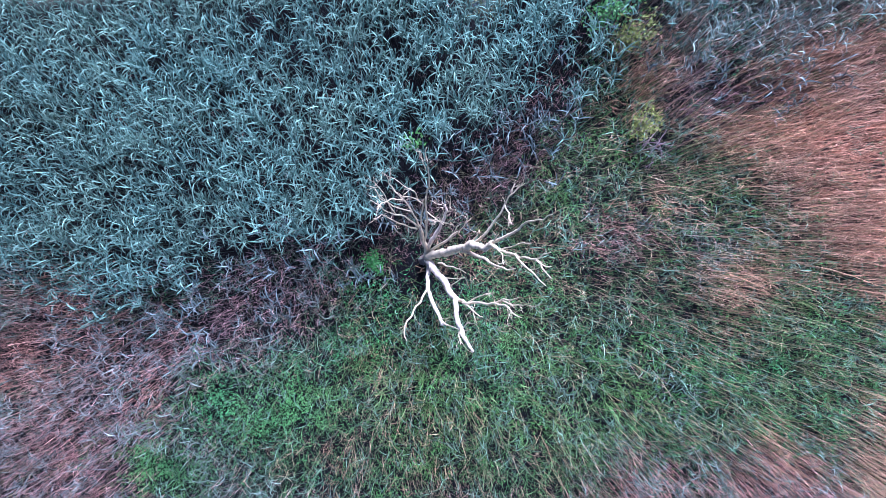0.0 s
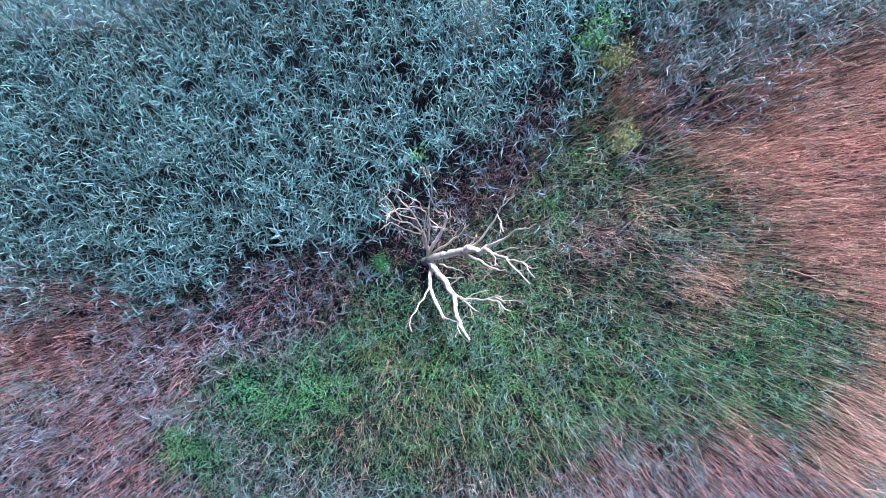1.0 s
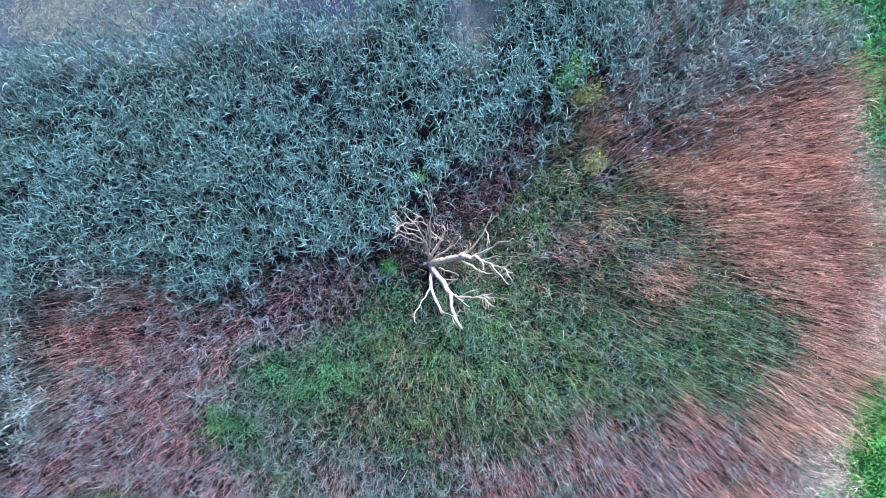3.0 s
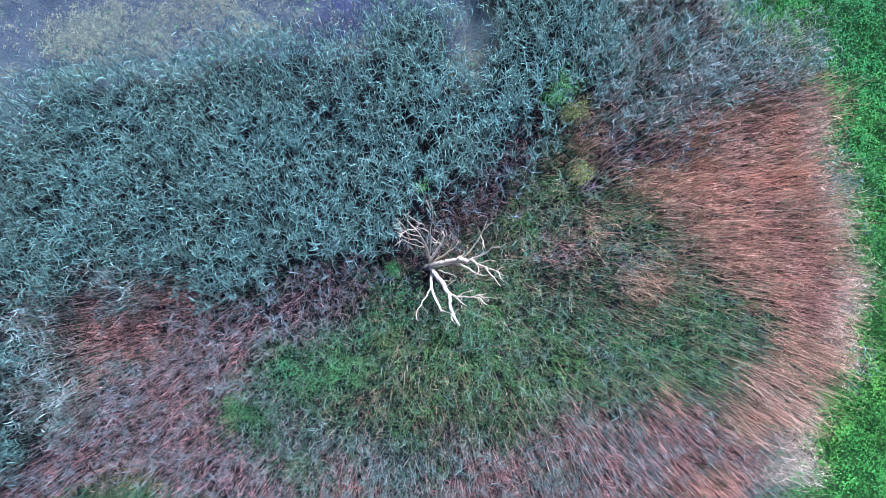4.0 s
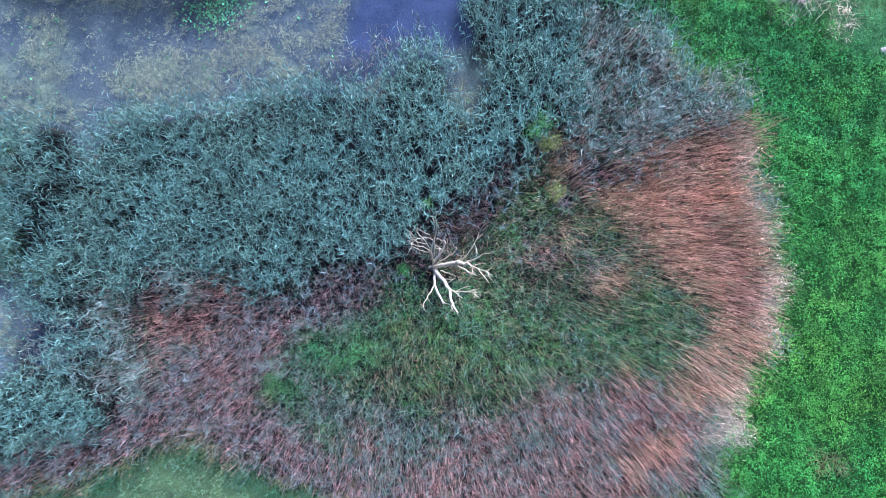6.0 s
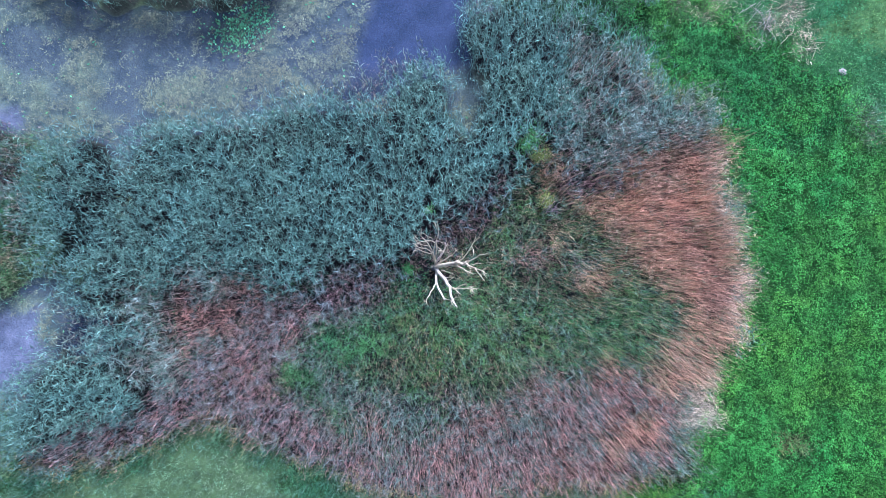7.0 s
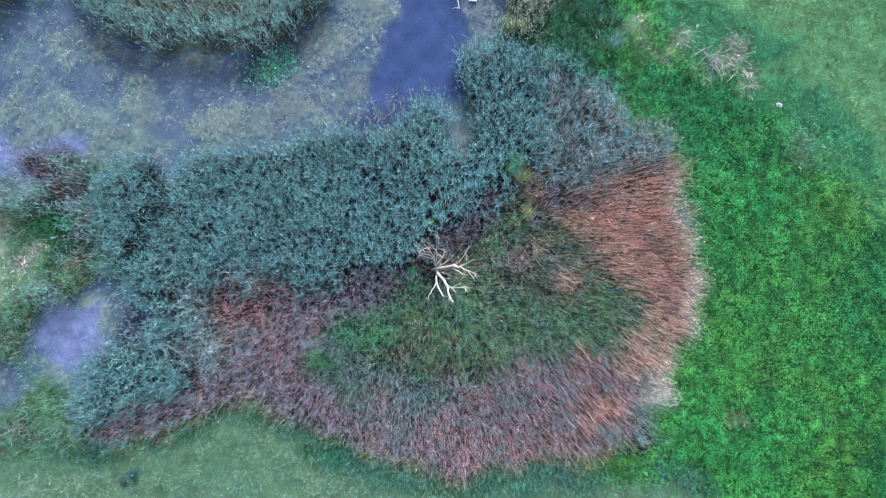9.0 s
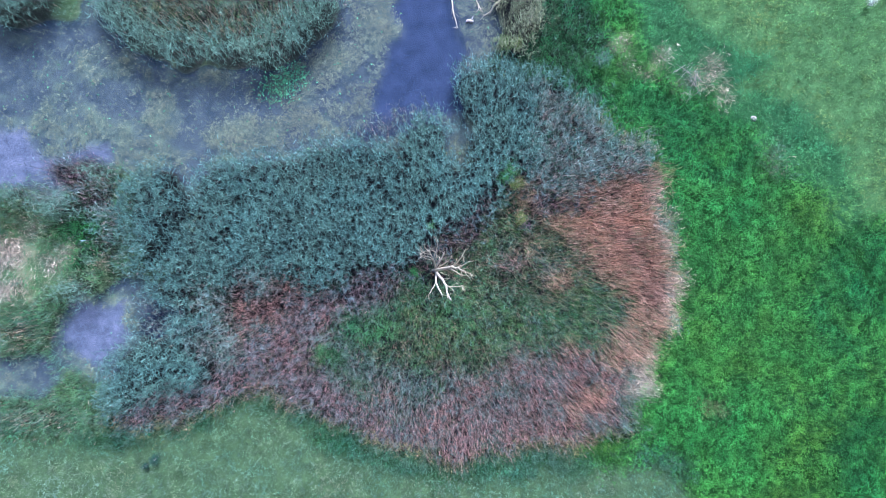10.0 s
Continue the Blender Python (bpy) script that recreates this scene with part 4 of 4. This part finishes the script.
add_branch(bough_south, 0.020, [(1.10, -0.15, 4.8), (1.26, -0.16, 5.1), (1.32, -0.23, 5.4), (1.44, -0.29, 5.7)])
add_branch(bough_south, 0.015, [(1.23, -0.10, 5.0), (1.36, -0.14, 5.3), (1.48, -0.12, 5.5)])
add_branch(bough_south, 0.017, [(0.58, -0.23, 3.8), (0.72, -0.30, 4.1), (0.84, -0.39, 4.4), (0.92, -0.41, 4.6)])
add_branch(bough_south, 0.015, [(0.68, -0.23, 3.9), (0.84, -0.09, 4.3), (0.99, -0.01, 4.6), (1.11, 0.02, 4.8)])
add_branch(bough_south, 0.017, [(0.51, -0.53, 4.7), (0.50, -0.67, 5.0), (0.53, -0.76, 5.3)])
add_branch(bough_south, 0.020, [(0.09, 0.46, 1.9), (0.27, 0.41, 2.4), (0.48, 0.37, 2.7), (0.67, 0.28, 3.0)])
add_branch(bough_south, 0.012, [(0.21, 0.16, 2.3), (0.45, 0.16, 2.8), (0.64, 0.20, 3.2)])
add_branch(bough_south, 0.012, [(0.33, -0.05, 2.9), (0.48, 0.12, 3.3), (0.58, 0.22, 3.6)])
add_twigs(bough_south, 24)
# the low fork below it
bough_low = add_limb(0.055, 0.03, M_BARK, [(-0.17, 0.42, 0.9), (-0.17, 0.14, 1.3), (-0.15, -0.12, 1.7), (-0.03, -0.36, 2.2), (0.10, -0.55, 2.7), (0.21, -0.73, 3.1)], 2)
add_branch(bough_low, 0.025, [(-0.16, -0.12, 1.7), (-0.28, -0.37, 2.2), (-0.43, -0.60, 2.8), (-0.52, -0.72, 3.2), (-0.45, -0.94, 3.8)])
add_branch(bough_low, 0.019, [(0.20, -0.68, 3.1), (0.39, -0.73, 3.4), (0.55, -0.76, 3.7)])
add_branch(bough_low, 0.012, [(0.55, -0.76, 3.7), (0.64, -0.63, 3.9), (0.72, -0.57, 4.0)])
add_twigs(bough_low, 10)
# the northern limb with its fan of fine branches
bough_north = add_limb(0.064, 0.034, M_WOOD, [(-0.20, 0.62, 1.1), (-0.24, 0.91, 1.6), (-0.28, 1.13, 2.0), (-0.30, 1.26, 2.3)], 3)
add_branch(bough_north, 0.024, [(-0.24, 0.91, 1.6), (-0.16, 1.15, 2.1), (-0.13, 1.37, 2.5), (-0.14, 1.63, 2.9), (-0.11, 1.83, 3.2), (-0.05, 1.97, 3.4), (-0.04, 2.15, 3.7), (-0.05, 2.31, 4.0), (-0.08, 2.43, 4.2), (-0.05, 2.53, 4.4)])
add_branch(bough_north, 0.022, [(-0.29, 1.17, 2.1), (-0.34, 1.37, 2.5), (-0.43, 1.55, 2.9), (-0.54, 1.71, 3.3), (-0.67, 1.83, 3.7), (-0.76, 1.95, 4.0), (-0.70, 2.10, 4.2)])
add_branch(bough_north, 0.018, [(-0.31, 1.24, 2.2), (-0.25, 1.42, 2.6), (-0.19, 1.66, 3.0), (-0.32, 1.74, 3.3), (-0.52, 1.75, 3.6), (-0.68, 1.83, 3.9)])
add_branch(bough_north, 0.020, [(-0.33, 1.24, 2.3), (-0.50, 1.37, 2.8), (-0.71, 1.43, 3.3), (-0.88, 1.49, 3.7), (-1.00, 1.59, 4.0), (-1.07, 1.63, 4.2)])
add_branch(bough_north, 0.018, [(-0.36, 1.20, 2.2), (-0.58, 1.26, 2.8), (-0.77, 1.33, 3.2), (-0.94, 1.41, 3.6), (-1.06, 1.31, 3.9)])
add_branch(bough_north, 0.014, [(-0.43, 1.52, 2.9), (-0.65, 1.56, 3.3), (-0.80, 1.63, 3.6), (-0.94, 1.70, 3.9), (-1.00, 1.84, 4.1)])
add_branch(bough_north, 0.012, [(-0.54, 1.71, 3.3), (-0.76, 1.71, 3.6), (-0.91, 1.60, 3.9), (-0.95, 1.46, 4.1)])
add_branch(bough_north, 0.012, [(-0.12, 1.53, 2.7), (0.03, 1.40, 3.0), (0.23, 1.23, 3.3)])
add_branch(bough_north, 0.011, [(-0.18, 1.35, 2.4), (0.05, 1.33, 2.8), (0.23, 1.33, 3.2)])
add_branch(bough_north, 0.012, [(-0.19, 1.66, 3.0), (-0.32, 1.86, 3.4), (-0.51, 1.94, 3.7), (-0.65, 2.04, 3.9)])
add_branch(bough_north, 0.011, [(-0.70, 1.45, 3.4), (-0.78, 1.57, 3.6), (-0.85, 1.76, 3.9), (-0.94, 1.88, 4.2), (-0.99, 1.95, 4.3)])
add_branch(bough_north, 0.011, [(-0.10, 2.24, 3.8), (-0.14, 2.33, 4.0), (-0.17, 2.50, 4.2)])
add_twigs(bough_north, 48)
# a thin straight limb
bough_middle = add_limb(0.036, 0.022, M_WOOD, [(-0.13, 0.71, 1.3), (0.14, 0.88, 1.8), (0.39, 1.05, 2.2), (0.54, 1.13, 2.5)], 4)
add_branch(bough_middle, 0.012, [(0.49, 1.11, 2.4), (0.62, 1.21, 2.8), (0.71, 1.39, 3.0)])
add_twigs(bough_middle, 6)
# a broken upright stub
bough_stub = add_limb(0.052, 0.018, M_BARK, [(-0.18, 0.76, 1.3), (-0.01, 1.03, 1.8), (0.12, 1.21, 2.1), (0.21, 1.37, 2.4), (0.28, 1.56, 2.7), (0.25, 1.67, 2.8)], 5)
add_branch(bough_stub, 0.012, [(0.25, 1.48, 2.6), (0.35, 1.56, 2.8), (0.36, 1.68, 3.0)])
add_twigs(bough_stub, 8)


def shrub(place, radius, height, tint, seed, label, leaves=260, size=(0.045, 0.09)):
    """A small bush: several stems and a loose crown of leaves in clumps."""
    r = random.Random(seed)
    g = np.random.default_rng(seed)
    z0 = float(ground_z(np.array([place[0]]), np.array([place[1]]))[0])
    ob = thing("shrub", (place[0], place[1], z0), label, "shrub", "shrubs")
    tips = []
    for k in range(6):
        a, q = r.uniform(0, 6.28), radius * r.uniform(0.2, 0.75)
        tip = (q * math.cos(a), q * math.sin(a), height * r.uniform(0.65, 0.95))
        bm, line = tube([(0, 0, -0.05), (tip[0] * 0.35, tip[1] * 0.35, tip[2] * 0.5), tip], [0.02, 0.013, 0.006], 5, 0.3, seed + k)
        part("stem", bm, M_STICK, ob)
        tips += [line[-1], line[-4]]
    c = np.array([tuple(t) for t in tips])
    at = c[g.integers(0, len(c), leaves)] + g.normal(0, 1, (leaves, 3)) * np.array([0.28, 0.28, 0.16]) * radius
    ln = g.uniform(size[0], size[1], leaves)
    t = np.array(tint) * np.exp(g.normal(0, 0.25, leaves))[:, None]
    crown = foliage("crown", [strips(at, g.uniform(0, 6.28, leaves), ln, ln * 0.55, g.normal(0.5, 0.3, leaves), g.normal(-0.3, 0.3, leaves), 2, t, g.normal(0, 0.4, leaves), belly=0.5)], M_HERB)
    crown.parent = ob
    return ob


shrub((4.0, 6.35), 0.75, 2.25, (0.055, 0.17, 0.045), 1, "bright green leafy shrub at the edge of the reeds", 760)
shrub((4.55, 5.75), 0.45, 1.9, (0.12, 0.15, 0.035), 2, "yellow-green leafy shrub at the edge of the reeds", 420)
shrub((4.85, 3.65), 0.4, 1.5, (0.13, 0.155, 0.035), 3, "yellowish small shrub among brown grass", 260)
shrub((-1.55, 0.45), 0.32, 1.0, (0.04, 0.15, 0.035), 4, "fresh green elder shoot at the dead tree's foot", 300)
shrub((-0.5, 3.25), 0.35, 2.0, (0.07, 0.21, 0.05), 5, "small green climbing shrub among reeds", 90)
shrub((3.9, 14.4), 0.7, 1.3, (0.10, 0.16, 0.035), 6, "yellow-green bush on the pond bank", 380)

shrub((5.5, 15.7), 0.95, 1.7, (0.19, 0.215, 0.13), 7, "grey-green bush leaning over the pond bank", 700)
shrub((4.6, 14.2), 0.5, 1.2, (0.13, 0.17, 0.04), 8, "yellow-green bush on the pond bank", 320)
shrub((-17.2, -11.0), 0.42, 0.7, (0.03, 0.075, 0.05), 9, "dark green thistle clump in the meadow", 320)
shrub((-17.8, -11.5), 0.3, 0.5, (0.03, 0.075, 0.05), 10, "small dark green thistle clump in the meadow", 160)
shrub((26.1, 16.9), 0.3, 0.6, (0.45, 0.5, 0.42), 11, "pale flowering herb standing in short grass", 130)
shrub((9.8, 13.3), 0.75, 1.2, (0.06, 0.13, 0.085), 12, "blue-green bush among dark nettles", 520)


def brush_pile(name, place, radius, height, count, seed, label, mat=M_STICK, long=1.0):
    r = random.Random(seed)
    z0 = float(ground_z(np.array([place[0]]), np.array([place[1]]))[0])
    ob = thing(name, (place[0], place[1], z0), label, "brushwood", "heaps of dead branches")
    for k in range(count):
        a, q = r.uniform(0, 6.28), radius * math.sqrt(r.random())
        c = Vector((q * math.cos(a), q * math.sin(a), height * (1 - q / radius) * r.random() + 0.1))
        d = Vector((r.uniform(-1, 1), r.uniform(-1, 1), r.uniform(-0.1, 0.4))).normalized() * long * r.uniform(0.4, 1.0)
        w = r.uniform(0.006, 0.015)
        bm, _ = tube([c - d * 0.5, c + d * 0.1 + Vector((0, 0, 0.04)), c + d * 0.5], [w, w * 0.8, w * 0.4], 5, 0.5, seed * 100 + k)
        part("branch", bm, mat, ob)
    return ob


brush_pile("brush_pile", (15.0, 12.1), 1.0, 0.6, 46, 1, "heap of grey dead branches in the meadow")
brush_pile("brush_pile", (16.3, 11.9), 0.55, 0.35, 22, 2, "small heap of pale dead branches in grass", M_WOOD, 0.6)
brush_pile("brush_pile", (17.4, 11.3), 0.6, 0.35, 24, 3, "small heap of pale dead branches in grass", M_WOOD, 0.7)
brush_pile("brush_pile", (12.8, -6.4), 0.6, 0.25, 12, 5, "few bleached broken twigs on trampled straw", M_STICK, 0.7)
brush_pile("brush_pile", (5.2, 3.3), 0.45, 0.7, 22, 4, "tangle of dark purplish dead twigs among dry reeds", M_TANGLE, 0.8)


def stone(place, size, seed):
    r = random.Random(seed)
    bm = bmesh.new()
    bmesh.ops.create_icosphere(bm, subdivisions=3, radius=1.0)
    for v in bm.verts:
        k = 1 + 0.22 * noise.noise(v.co * 1.6 + Vector((seed, 0, 0))) + 0.08 * noise.noise(v.co * 5)
        v.co = Vector((v.co.x * size[0], v.co.y * size[1], v.co.z * size[2])) * k
    for f in bm.faces:
        f.smooth = True
    me = bpy.data.meshes.new("stone")
    bm.to_mesh(me)
    bm.free()
    me.materials.append(M_STONE)
    ob = new("stone", me)
    ob.matrix_world = pose(*place, 0, 0, r.uniform(0, 180))
    return tagged(ob, "pale whitish stone lying in green meadow herbs", "stone")


M_STONE, _n, _l, _p = material("pale stone")
_l.new(ramp(_n, _l, noise_node(_n, _l, 9.0, 6.0), [(0.35, (0.26, 0.22, 0.2)), (0.65, (0.55, 0.48, 0.45))]), _p.inputs["Base Color"])
_p.inputs["Roughness"].default_value = 0.9
bump(_n, _l, _p, noise_node(_n, _l, 30.0, 5.0), 0.5, 0.02)
stone((19.2, 9.95, 0.08), (0.17, 0.19, 0.15), 3)


def fallen_branch(points, r0, seed, count, label):
    at = Vector(points[0])
    ob = thing("fallen_branch", at, label, "branch", "fallen branches")
    pts = crook([Vector(p) - at for p in points], 0.07, seed)
    n = len(pts) - 1
    bm, line = tube(pts, [r0 * (1 - 0.75 * i / n) for i in range(n + 1)], 7, 0.15, seed)
    stem = part("bough", bm, M_WOOD, ob)
    twigs(stem, [line], count, 0.5, 0.014, seed)
    return ob


fallen_branch([(0.6, 18.0, 0.05), (0.72, 17.0, 0.0), (0.85, 16.2, -0.03), (1.05, 15.5, -0.1)], 0.06, 1, 5, "bare white branch lying in the pond water")
fallen_branch([(4.0, 17.6, 0.9), (3.6, 17.0, 0.5), (3.1, 16.5, 0.1), (2.7, 16.3, -0.1)], 0.08, 2, 8, "bleached bough fallen from the bank into the pond")
fallen_branch([(2.4, 18.0, 0.1), (2.2, 17.2, 0.02), (2.5, 16.6, -0.08)], 0.05, 3, 6, "thin pale branch lying in the pond water")


def driftwood(place, seed):
    """A short rotten log that floats with its pale broken end up."""
    ob = thing("driftwood", place, "short pinkish rotten log floating in the pond", "log")
    bm, _ = tube([(-0.22, 0, 0), (0, 0.03, 0.02), (0.2, -0.02, 0.05)], [0.09, 0.11, 0.08], 9, 0.2, seed)
    part("log", bm, M_STICK, ob)
    bm, _ = tube([(0.05, 0.05, 0.05), (0.16, 0.17, 0.12), (0.2, 0.3, 0.14)], [0.04, 0.03, 0.012], 7, 0.2, seed + 1)
    part("branch_stump", bm, M_STICK, ob)
    return ob


driftwood((1.8, 15.9, WATER_Z + 0.03), 5)
